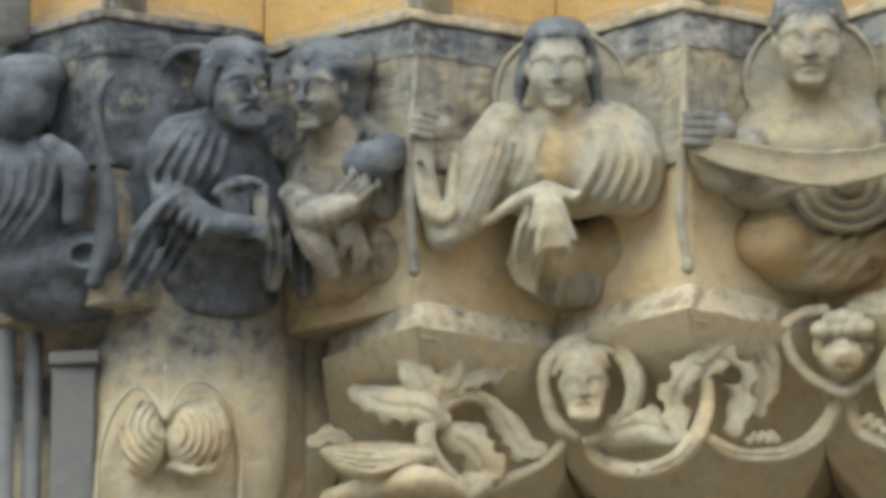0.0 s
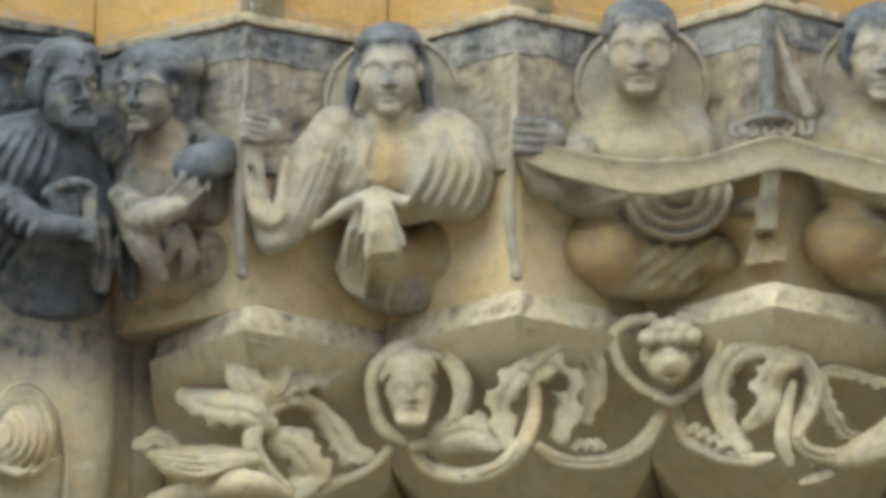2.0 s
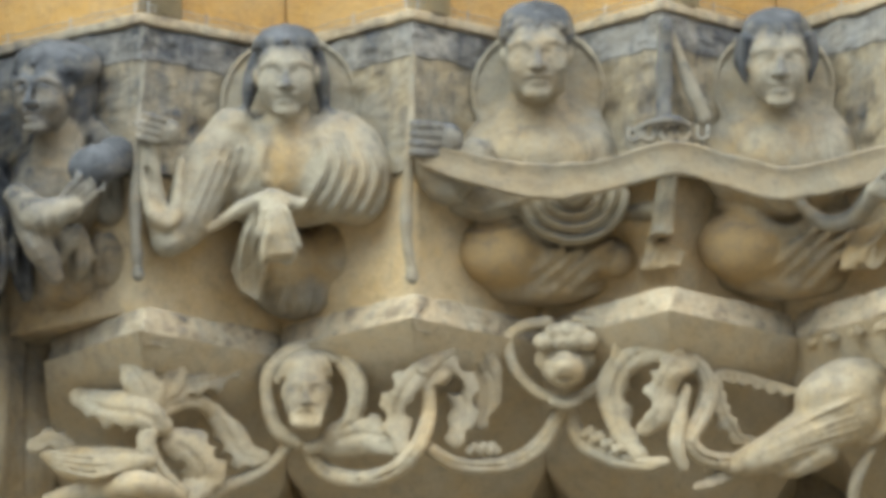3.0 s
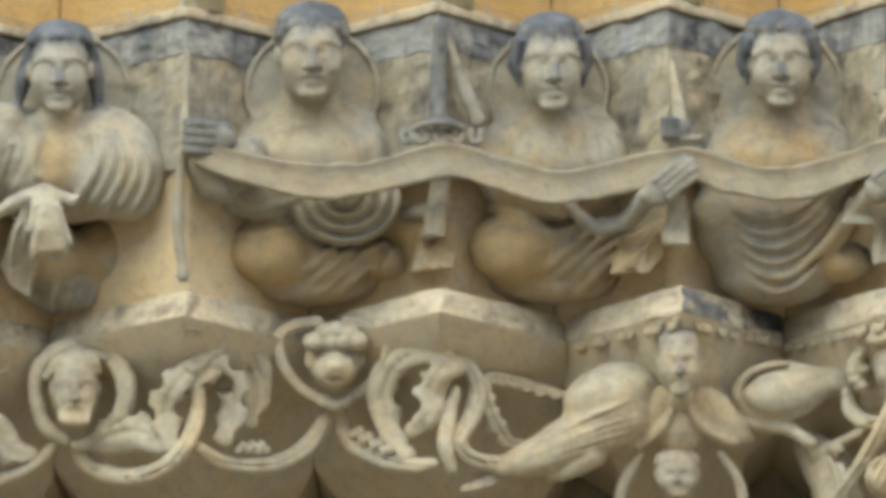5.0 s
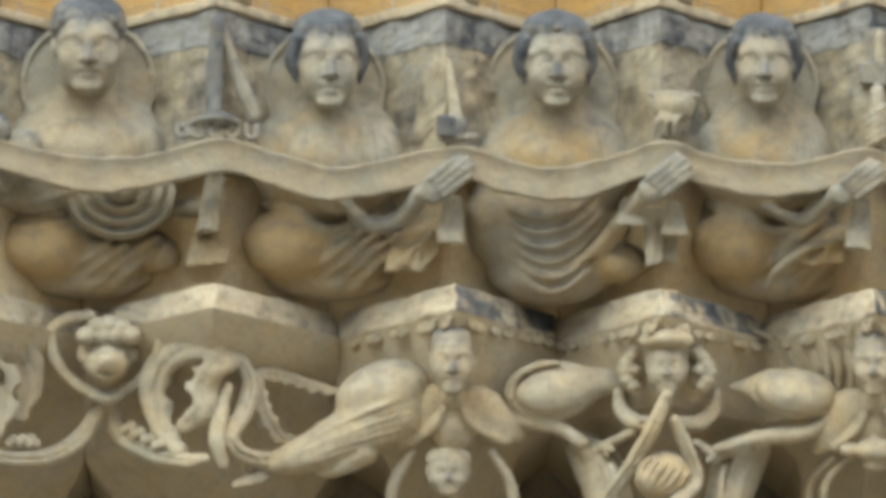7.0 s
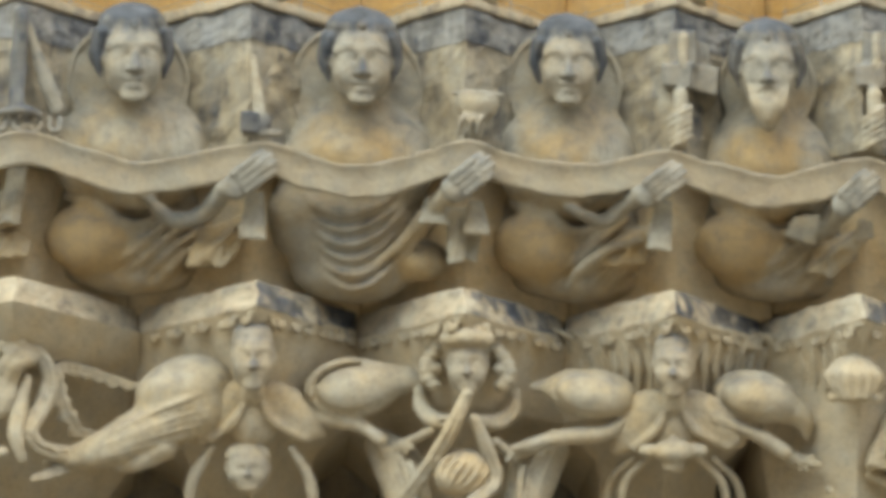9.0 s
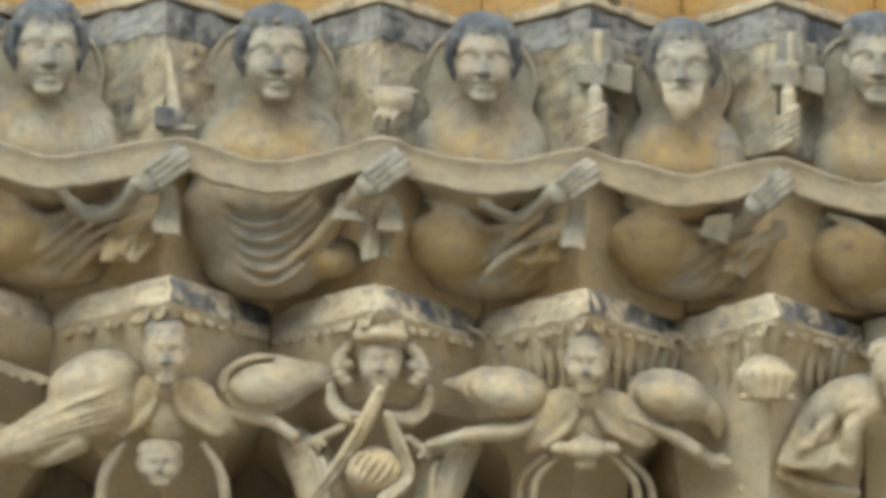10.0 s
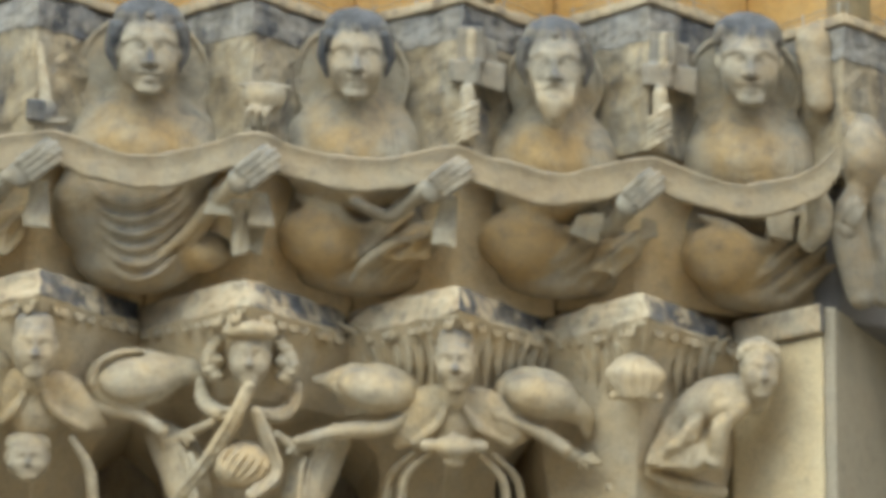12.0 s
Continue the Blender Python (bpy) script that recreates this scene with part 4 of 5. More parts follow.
c.rod([(1450, 420, 175), (1425, 452, 155), (1390, 500, 130)], [14, 14, 8], 5, ochre=0.2)
c.slab([(1490, 396), (1514, 396), (1528, 480), (1488, 478)], 70, 140, 4, 0.1)
c.slab([(1360, 450), (1446, 412), (1440, 470), (1392, 500), (1350, 496)], 50, 112, 6, 0.2, ochre=0.5)
for a in (0, 1, 2):
    c.crease([(1440, 420 + 12 * a), (1405 - 8 * a, 446 + 8 * a), (1380 - 14 * a, 498)], 6, 8)
bust_done(c, "sandstone bust of an old man with a long pointed beard")

# the man with the bound cap at the inner end
c = Clay(1.936, 4.744, 1325, 115)
halo(c, 1312, 150, 108, 94)
head(c, 1322, 100, 174, 0.98, 0.1, 0.8, cap=False, locks=False, width=1.1)
chest(c, 1322, 190, 125, 0.5)
c.rod([(1262, 205, 185), (1262, 290, 195)], 5, 3)
c.rod([(1385, 230, 175), (1385, 300, 185)], 6, 3)
belly(c, 1262, 470, 3)
c.slab([(1348, 380), (1410, 380), (1404, 436), (1352, 430)], 70, 138, 8, 0.2, soot_shade=0.2)
c.slab([(1410, 370), (1450, 362), (1440, 428), (1416, 446), (1398, 430)], 70, 132, 8, 0.2, soot_shade=0.2)
c.crease([(1408, 385), (1402, 440)], 6, -8)
c.rod([(1270, 370, 170), (1300, 400, 185), (1340, 390, 185), (1370, 430, 175)], [12, 16, 16, 12], 6)
c.rod([(1180, 390, 150), (1190, 440, 150), (1185, 490, 130)], [16, 20, 10], 6, soot_shade=0.2)
c.rod([(1440, 340, 175), (1450, 400, 165), (1430, 440, 150)], [20, 26, 16], 8)
bust_done(c, "sandstone bust of a man in a close cap")

# folded wing and sleeve round the last corner
c = Clay(2.199, 4.432, 1530, 350)
# these shapes are darkened to carry the shade beside the opening
c.ball((1528, 260, 150), (46, 80, 54), 10, ochre=0.3, soot_shade=0.25)
c.rod([(1515, 330, 170), (1500, 400, 165), (1520, 520, 150)], [22, 34, 28], 8, ochre=0.1, soot_shade=0.35)
palm(c, 1505, 375, 200, -70, 0.7)
c.rod([(1560, 320, 150), (1570, 450, 140), (1560, 520, 130)], [26, 34, 24], 8, soot_shade=0.4)
c.rod([(1545, 390, 180), (1550, 520, 165)], 5, 4, cut=True)
bust_done(c, "sandstone figure with a folded sleeve beside the opening")

# ---- the long scroll ----
SCROLL = [(-0.794, 4.529), (-0.678, 4.489), (-0.524, 4.454), (-0.383, 4.461), (-0.217, 4.501), (-0.102, 4.471), (0.025, 4.436), (0.153, 4.453), (0.319, 4.489), (0.421, 4.460), (0.529, 4.439), (0.638, 4.456), (0.779, 4.503), (0.889, 4.473), (1.011, 4.452), (1.121, 4.462), (1.250, 4.489), (1.353, 4.462), (1.476, 4.435), (1.587, 4.456), (1.692, 4.483), (1.785, 4.455), (1.915, 4.427), (2.028, 4.449), (2.102, 4.490), (2.141, 4.536)]


def long_scroll():
    pts = np.array(SCROLL)
    e = np.vstack([2 * pts[0] - pts[1], pts, 2 * pts[-1] - pts[-2]])
    line = []
    for i in range(1, len(e) - 2):
        for t in np.arange(10) / 10:
            a, b, c, d = e[i - 1:i + 3]
            line.append(0.5 * (2 * b + (c - a) * t + (2 * a - 5 * b + 4 * c - d) * t * t + (3 * b - a - 3 * c + d) * t ** 3))
    line.append(e[-2])
    bm = bmesh.new()
    rings = []
    n = len(line)
    for i, (x, z) in enumerate(line):
        half = 0.041 * (0.72 + 0.28 * min(1.0, i / 12)) + 0.0022 * math.sin(i * 0.37)
        d = 0.262 + 0.022 * near_tip(x, False)
        ring = []
        for a, b in ((-1, -0.6), (-1, 0.4), (-0.92, 0.8), (-0.75, 0.76), (0, 0.72), (0.8, 0.7), (0.9, 0.85), (1, 0.35), (1, -0.6), (0, -0.8)):
            ring.append(bm.verts.new(at(x, z + a * half, d + b * 0.016)))
        rings.append(ring)
    k = len(rings[0])
    for p, q in zip(rings, rings[1:]):
        for j in range(k):
            bm.faces.new((p[j], p[(j + 1) % k], q[(j + 1) % k], q[j]))
    bm.faces.new(rings[0][::-1])
    bm.faces.new(rings[-1])
    bmesh.ops.recalc_face_normals(bm, faces=bm.faces)
    for v in bm.verts:
        v.co += Vector((0, noise.noise(v.co * 26), noise.noise(v.co * 26 + Vector((5, 0, 0))))) * 0.004
    for f in bm.faces:
        f.smooth = True
    return bm


tagged(part("scroll", long_scroll(), M_SCROLL), "long waving stone scroll held across all the busts", "scroll")

# ---- emblems on the corner edges ----
# sword and hilt
c = Clay(-0.218, 4.704, 690, 130)
c.rod([(682, 40, 188), (676, 215, 208)], [13, 16], 3, flat=0.6, soot_shade=0.8)
c.rod([(692, 62, 180), (748, 215, 180)], [10, 15], 3, flat=0.6, soot_shade=0.35)
tagged(c.skin("stone_sword", M_FIGURE), "broad upright stone sword and slanting scabbard", "carved sword")
c = Clay(-0.218, 4.563, 690, 235)
c.rod([(615, 235, 195), (650, 218, 208), (690, 212, 215), (720, 222, 205)], [5, 7, 9, 7], 4, soot_shade=0.6)
for u in (622, 650, 682, 712, 745):
    c.rod([(u - 9, 228, 200), (u - 7, 248, 206), (u + 7, 248, 206), (u + 9, 228, 200)], 5.5, 4, soot_shade=0.4)
tagged(c.skin("stone_hilt", M_FIGURE), "knobbed stone sword hilt", "carved hilt")
# dagger
c = Clay(0.295, 4.636, 1090, 180)
c.rod([(1092, 105, 192), (1102, 180, 200), (1112, 245, 200)], [4, 11, 14], 3, flat=0.6)
palm(c, 1084, 228, 206, 184, 0.75, fist=True, soot_shade=0.85)
c.rod([(1080, 250, 205), (1140, 248, 200)], 7, 3, soot_shade=0.3)
tagged(c.skin("stone_dagger", M_FIGURE), "slim stone dagger held upright in a fist", "carved dagger")
# chalice
c = Clay(0.799, 4.619, 760, 190)
c.ball((768, 178, 190), (40, 40, 32), 4)
c.ball((768, 125, 200), (70, 38, 70), 3, cut=True)
c.rod([(768, 205, 190), (766, 240, 190)], [22, 12], 5)
c.rod([(724, 163, 196), (768, 160, 216), (812, 165, 194)], 5, 3, soot_shade=0.25)
for j in range(3):
    c.rod([(736 + 16 * j, 236, 212), (740 + 16 * j, 212, 220), (748 + 15 * j, 205, 214)], 6.5, 2, soot_shade=0.2)
tagged(c.skin("stone_chalice", M_FIGURE), "rimmed stone chalice held by carved fingers", "carved chalice")
# the two keys
for (x, z), u, v in (((1.276, 4.670), 1128, 160), ((1.723, 4.680), 1470, 160)):
    c = Clay(x, z, u, v, 3.5)
    c.slab([(u - 20, v - 114), (u + 28, v - 116), (u + 30, v - 46), (u - 20, v - 46)], 110, 186, 4, soot_shade=0.5)
    c.slab([(u + 26, v - 96), (u + 52, v - 90), (u + 54, v - 46), (u + 26, v - 46)], 100, 160, 5, soot_shade=0.5)
    c.slab([(u - 35, v - 52), (u + 22, v - 54), (u + 20, v - 6), (u - 32, v - 10)], 110, 194, 4, soot_shade=0.45)
    c.slab([(u + 20, v - 52), (u + 70, v - 46), (u + 66, v + 8), (u + 22, v - 4)], 100, 172, 5, soot_shade=0.4)
    c.rod([(u + 6, v - 106, 186), (u + 5, v - 50, 190)], [8, 7], 3, soot_shade=0.0)
    c.rod([(u, v + 5, 195), (u - 2, v + 100, 200)], 13, 4)
    for j in range(5):
        q = v + 42 + 13 * j
        c.rod([(u - 20, q + 14, 206), (u - 2, q, 222), (u + 16, q - 12, 206)], 6, 2)
    tagged(c.skin("stone_key", M_FIGURE), "big stone key with a twisted shaft", "carved key", "keys")
# pale rounded lug on the last corner
c = Clay(2.088, 4.714, 1440, 140)
c.rod([(1436, 60, 150), (1446, 172, 160)], [34, 27], 6, flat=0.7, ochre=0.25, soot_shade=0.15)
tagged(c.skin("stone_lug", M_FIGURE), "rounded pale stone lug under the block's edge", "carved lug")

# ---- carvings of the capitals ----
def low(c, pts, off=0.0):
    """Points (u, v) or (u, v, extra depth) laid over the stepped bells."""
    return [(p[0], p[1], max(c.wall(p[0]), 62) - 8 + off + (p[2] if len(p) > 2 else 0)) for p in pts]


def vine(cap, sheet, pts, r, label="", ochre=0.0, off=6.0):
    c = Clay(*sheet, 3.5)
    c.rod(low(c, pts, off), r, 4, ochre=ochre)
    c.rod(low(c, pts, off + 0.95 * (r if not hasattr(r, "__len__") else r[len(r) // 2])), 2.5, 3, cut=True)
    return c.skin("vine", M_LEAF, cap, label)


def leaf(cap, sheet, pts, r, lobes=5, sides=(-1, 1), off=10.0, ochre=0.0, soot_shade=0.0):
    """A fleshy carved leaf along pts, with lobes on its edges and sunk veins."""
    c = Clay(*sheet, 3.0)
    q = low(c, pts, off)
    c.rod(q, [r * 0.7, r * 1.3, r * 1.25, r * 0.7], 5, flat=0.5, ochre=ochre, soot_shade=soot_shade)
    a = np.array(q)
    seg = np.linspace(0.15, 0.95, lobes) * (len(a) - 1)
    step = np.linalg.norm(np.diff(a[:, :2], axis=0), axis=1).sum() / lobes
    for n, s in enumerate(seg):
        i = min(int(s), len(a) - 2)
        b = a[i] + (a[i + 1] - a[i]) * (s - i)
        d = (a[i + 1] - a[i])[:2]
        d = d / (np.linalg.norm(d) + 1e-6)
        for e in sides:
            wide = r * (1.42 - 0.3 * n / lobes)
            o = np.array([-d[1], d[0]]) * e * wide
            notch = min(0.42 * step, r * 0.6)
            c.ball((b[0] + o[0], b[1] + o[1], b[2]), (notch, notch, 60), 3, cut=True)
    c.crease([(p[0], p[1]) for p in q], 6, -3)
    return c.skin("leaf", M_LEAF, cap)


SA, SB, SC, SD, SE = (-2.000, 3.925, 290, 740), (-0.961, 3.962, 700, 700), (-0.140, 3.952, 750, 700), (0.772, 3.945, 740, 700), (1.820, 3.958, 1250, 700)

c = Clay(*SA, 5.0)
c.rod([(325, 470, -10), (325, 620, 10), (322, 780, 14), (310, 900, 10), (305, 1060, 0)], [178, 186, 192, 178, 140], 10, flat=0.6, ochre=0.1)
c.rod([(490, 540, -95), (505, 760, -100), (490, 1000, -110)], [100, 100, 90], 60, flat=0.7, ochre=0.05)
c.skin("bell", M_LEAF, CAPS[0], "smooth rounded bell")
# a twin shell in an oval frame on the outermost capital
cap = CAPS[0]
for flip, u0 in ((-1, 262), (1, 335)):
    c = Clay(*SA, 3.5)
    if flip < 0:
        c.ball((252, 772, 138), (44, 70, 46), 8, turn=8)
        cu, cv, a0, a1, n = 292, 752, 110, 250, 5
    else:
        c.ball((348, 768, 138), (64, 66, 52), 8, turn=-16, ochre=0.1)
        c.rod([(300, 822, 150), (350, 834, 168), (402, 812, 150)], 9, 6)
        cu, cv, a0, a1, n = 300, 768, -75, 62, 6
    for j in range(n):
        q = 24 + 15 * j
        for w, h in ((0, 7), (7.5, -6)):
            c.crease([(cu + (q + w) * math.cos(radians(t)), cv + (q + w) * math.sin(radians(t))) for t in np.linspace(a0, a1, 6)], 5, h)
    c.skin("shell", M_LEAF, cap, "ribbed stone shell")
c = Clay(*SA, 3.5)
c.rod([(288, 735, 172), (262, 690, 168), (228, 680, 155), (190, 730, 130), (170, 810, 115), (166, 900, 110)], 5, 5)
c.rod([(292, 735, 172), (318, 682, 172), (358, 672, 160), (402, 710, 140), (424, 790, 120), (424, 900, 115)], 5, 5)
c.rod([(290, 640, 172), (290, 735, 176)], 4, 5)
c.skin("frame", M_LEAF, cap, "raised oval frame")

# leaves and tendrils with a mask
cap = CAPS[1]
leaf(cap, SB, [(362, 705), (338, 665), (312, 628)], 24, 2)
leaf(cap, SB, [(362, 710), (358, 685), (352, 655)], 22, 2)
leaf(cap, SB, [(366, 705), (392, 660), (404, 622)], 24, 2)
leaf(cap, SB, [(368, 712), (420, 676), (475, 662), (528, 632)], 22, 5, (1,), soot_shade=0.12)
leaf(cap, SB, [(378, 745), (335, 722), (285, 716), (230, 692)], 28, 5, (-1,), off=14)
leaf(cap, SB, [(395, 775), (430, 795), (452, 835), (425, 872)], 34, 5, off=8)
leaf(cap, SB, [(470, 720), (500, 770), (525, 805), (560, 808)], 22, 5, (1,), off=12)
leaf(cap, SB, [(150, 778), (185, 768), (215, 778)], 18, 3, soot_shade=0.2)
c = Clay(*SB, 3.5)
c.rod(low(c, [(175, 795), (225, 812), (290, 818), (355, 806)], 4), [14, 34, 36, 20], 6, ochre=0.3)
folds(c, (180, 790, 180, 815, 130), (260, 800, 260, 835, 160), (350, 798, 350, 812, 175), 4, 4)
c.skin("pod", M_LEAF, cap, "ribbed stone pod")
c = Clay(*SB, 3.5)
c.rod(low(c, [(180, 880), (260, 862), (340, 850), (410, 872)], 4), [16, 24, 26, 18], 6, ochre=0.2)
c.skin("pod", M_LEAF, cap)
vine(cap, SB, [(612, 775), (570, 822), (500, 856), (430, 872), (375, 830), (352, 770), (378, 718), (435, 702), (480, 735), (505, 790)], [10, 13, 14, 15, 17, 18, 17, 15, 13, 8])


def small_head(owner, sheet, u, v, s, label, w=None, crown=False, hood=False, hair=0.25, **more):
    c = Clay(*sheet, 2.5)
    w = max(c.wall(u), 70) + 2 if w is None else w
    head(c, u, v, w, s, hair=hair, locks=hood, **more)
    if crown:
        c.rod([(u - 34, v - 44, w + 14), (u, v - 48, w + 36), (u + 34, v - 44, w + 14)], 15, 6)
        for j in range(5):
            c.ball((u - 34 + 17 * j, v - 62, w + 28 - 5 * abs(j - 2)), (8, 13, 9), 4)
    return c.skin("mask", M_LEAF, owner, label)


small_head(cap, SB, 634, 688, 0.78, "frowning carved face with a moustache", 100, hood=False, hair=0.0, width=0.98, beard=2, beard_soot=0.0)
vine(cap, SB, [(618, 782), (585, 760), (566, 710), (568, 655), (605, 622), (655, 614), (705, 640), (726, 690), (712, 745), (672, 780), (640, 792)], [12, 14, 13, 15, 18, 20, 20, 19, 17, 15, 12], off=20)
cap = CAPS[2]
c = Clay(*SB, 3.5)
for j in range(4):
    c.rod(low(c, [(585 + 16 * j, 668 - 14 * j), (600 + 18 * j, 640 - 6 * j), (640 + 16 * j, 622 + 4 * j)], 40), 9, 4, soot_shade=0.15)
c.skin("hair", M_LEAF, cap)
vine(cap, SB, [(640, 792), (662, 828), (720, 850), (785, 838), (832, 790), (850, 730), (848, 675), (866, 635)], [14, 17, 17, 17, 16, 14, 13, 10], ochre=0.1)
leaf(cap, SB, [(672, 790), (705, 772), (745, 768), (792, 790)], 30, 6, (-1,), off=4)
leaf(cap, SB, [(838, 650), (872, 616), (918, 608), (952, 650), (962, 715)], 22, 4, (1,), off=18, soot_shade=0.08)
leaf(cap, SB, [(850, 680), (872, 650), (902, 680), (910, 730), (896, 780)], 27, 4, off=14)
leaf(cap, SB, [(840, 652), (812, 680), (792, 730), (802, 788)], 25, 4, off=8)
leaf(cap, SB, [(925, 640), (948, 690), (938, 750)], 25, 3, off=4)
vine(cap, SB, [(852, 798), (900, 826), (985, 828), (1045, 795), (1085, 728)], [12, 15, 17, 17, 14])
c = Clay(*SB, 3.0)
for j in range(7):
    c.ball(low(c, [(920 + 8 * j, 803 - 9 * (j % 2))], 18)[0], (10, 10, 10), 3)
c.skin("bunch", M_LEAF, cap, "cluster of stone berries")
# a beast's mask in a ring of tendrils
c = Clay(*SB, 3.0)
W = 96
c.ball((1090, 640, W - 10), (48, 50, 46), 8)
c.ball((1090, 658, W + 22), (36, 34, 40), 8, ochre=0.25)
c.ball((1090, 650, W + 52), (20, 16, 16), 6)
c.ball((1090, 676, W + 58), (20, 6, 14), 4, cut=True)
for e in (-1, 1):
    c.ball((1090 + 24 * e, 630, W + 44), (14, 9, 12), 4, cut=True)
    c.ball((1090 + 44 * e, 640, W + 6), (10, 17, 12), 5)
for u, v in ((1052, 608), (1072, 592), (1092, 588), (1112, 592), (1130, 608), (1080, 606), (1104, 606)):
    c.ball((u, v, W + 32), (19, 18, 18), 3, soot_shade=0.08)
c.skin("mask", M_LEAF, cap, "shaggy carved beast's face")
vine(cap, SB, [(1090, 718), (1040, 698), (1002, 655), (990, 605), (1012, 580), (1060, 572)], 11, off=28)
vine(cap, SB, [(1090, 718), (1135, 698), (1172, 660), (1184, 612), (1165, 582), (1110, 572)], 11, off=28)
c = Clay(*SB, 3.0)
c.rod(low(c, [(1070, 716), (1090, 722), (1110, 716)], 42), 11, 4)
c.skin("knot", M_LEAF, cap)
vine(cap, SB, [(1096, 725), (1118, 785), (1170, 818), (1230, 832), (1262, 828)], [13, 17, 17, 15, 10])
c = Clay(*SB, 3.0)
for j in range(8):
    c.ball(low(c, [(1125 + 9 * j, 776 + 5 * j - 10 * (j % 2))], 20)[0], (11, 11, 11), 3)
c.skin("bunch", M_LEAF, cap)
# crescent leaves and a curling stem
cap = CAPS[3]
leaf(cap, SC, [(690, 626), (640, 622), (598, 650), (582, 700), (596, 760), (626, 806)], 24, 6, (-1,), off=10)
leaf(cap, SC, [(716, 646), (685, 650), (662, 690), (662, 730), (636, 760)], 22, 6, (1,), off=8)
vine(cap, SC, [(690, 628), (728, 645), (746, 690), (734, 740), (712, 780), (735, 812), (790, 822), (850, 812)], [9, 14, 17, 17, 16, 16, 15, 9], off=10)
vine(cap, SC, [(706, 690), (696, 740), (690, 790), (700, 830)], [10, 14, 15, 10], off=2)
leaf(cap, SC, [(752, 672), (762, 710), (775, 745), (800, 782), (836, 792)], 17, 6, off=6)
leaf(cap, SC, [(750, 668), (800, 672), (850, 690), (905, 700)], 12, 6, (1,), off=4)
c = Clay(*SC, 3.5)
c.rod(low(c, [(730, 640), (800, 625), (870, 640)], -48), [20, 34, 16], 12)
c.skin("swelling", M_LEAF, cap)
c = Clay(*SB, 3.5)
c.rod(low(c, [(720, 620), (755, 600), (790, 620)], -20), [20, 28, 20], 8)
c.skin("swelling", M_LEAF, CAPS[2])
leaf(cap, SC, [(720, 866), (780, 845), (850, 825)], 12, 7, off=4)


def winged(cap, sheet, u, v, s, label, wings):
    """A bird with a human head: collar, breast and two folded wings."""
    small_head(cap, sheet, u, v, s, label, max(Clay(*sheet).wall(u), 60) + 18, hair=0.4, width=0.94, dome=True)
    c = Clay(*sheet, 3.5)
    b = c.wall(u)
    c.rod([(u - 12, v + 58, b - 44), (u - 46, v + 84, b - 50), (u - 74, v + 122, b - 60), (u - 100, v + 150, b - 76)], [18, 35, 34, 14], 14, flat=0.4, ochre=0.3)
    c.rod([(u - 8, v + 78, b - 34), (u - 34, v + 122, b - 38), (u - 72, v + 152, b - 56)], [5, 8, 6], 8, ochre=0.2)
    c.skin("shoulder", M_LEAF, cap)
    c = Clay(*sheet, 3.5)
    c.rod([(u + 14, v + 58, b - 44), (u + 50, v + 84, b - 50), (u + 84, v + 116, b - 60), (u + 116, v + 136, b - 76)], [18, 35, 34, 14], 14, flat=0.4, ochre=0.15)
    c.rod([(u + 10, v + 78, b - 34), (u + 40, v + 120, b - 38), (u + 92, v + 146, b - 58)], [5, 8, 6], 8, ochre=0.1)
    c.skin("shoulder", M_LEAF, cap)
    c = Clay(*sheet, 3.5)
    c.ball((u, v + 100, b - 74), (56, 70, 40), 10, ochre=0.1)
    c.rod([(u, v + 30, b - 20), (u, v + 66, b - 30)], [20, 22], 8)
    c.skin("breast", M_LEAF, cap)
    for shape in wings:
        c = Clay(*sheet, 3.5)
        shape(c)
        c.skin("wing", M_LEAF, cap)


def ring(c, u, v, ru, rv, turn):
    """A cut line round a folded wing, within its rim."""
    t = np.linspace(0.5, 5.8, 18)
    co, si = math.cos(radians(turn)), math.sin(radians(turn))
    c.crease([(u + ru * math.cos(a) * co - rv * math.sin(a) * si, v + ru * math.cos(a) * si + rv * math.sin(a) * co) for a in t], 5, -7)


def left_wing_1(c):
    c.ball((255, 695, 105), (88, 58, 58), 10, turn=-20)
    c.rod([(280, 728, 105), (200, 765, 105), (120, 805, 100), (20, 832, 92)], [52, 46, 34, 8], 14, ochre=0.1)
    c.pleats([(290, 705), (215, 735), (130, 775), (50, 815)], [(300, 770), (220, 790), (140, 815), (70, 840)], 6, 7, 8)
    c.rod([(220, 800, 118), (170, 830, 110), (145, 838, 100)], [26, 16, 8], 6)


def right_wing_1(c):
    c.ball((545, 690, 100), (82, 56, 54), 8, turn=-8)
    c.rod([(580, 680, 95), (640, 672, 92), (690, 680, 90)], [40, 26, 12], 12)
    c.rod([(480, 700, 130), (500, 655, 138), (560, 640, 132)], 8, 5)
    ring(c, 548, 690, 64, 42, -8)
    c.rod([(490, 740, 100), (560, 755, 110), (600, 780, 120)], [18, 14, 12], 6)


def left_wing_2(c):
    c.ball((975, 695, 105), (84, 50, 54), 8, turn=8)
    c.rod([(870, 680, 95), (930, 685, 105)], [8, 30], 12)
    c.rod([(835, 792, 120), (910, 772, 120), (1000, 758, 118), (1040, 720, 120)], [8, 14, 16, 12], 6)
    c.crease([(880, 690), (960, 742), (1040, 722), (1050, 680)], 6, -7)
    ring(c, 972, 692, 66, 38, 8)


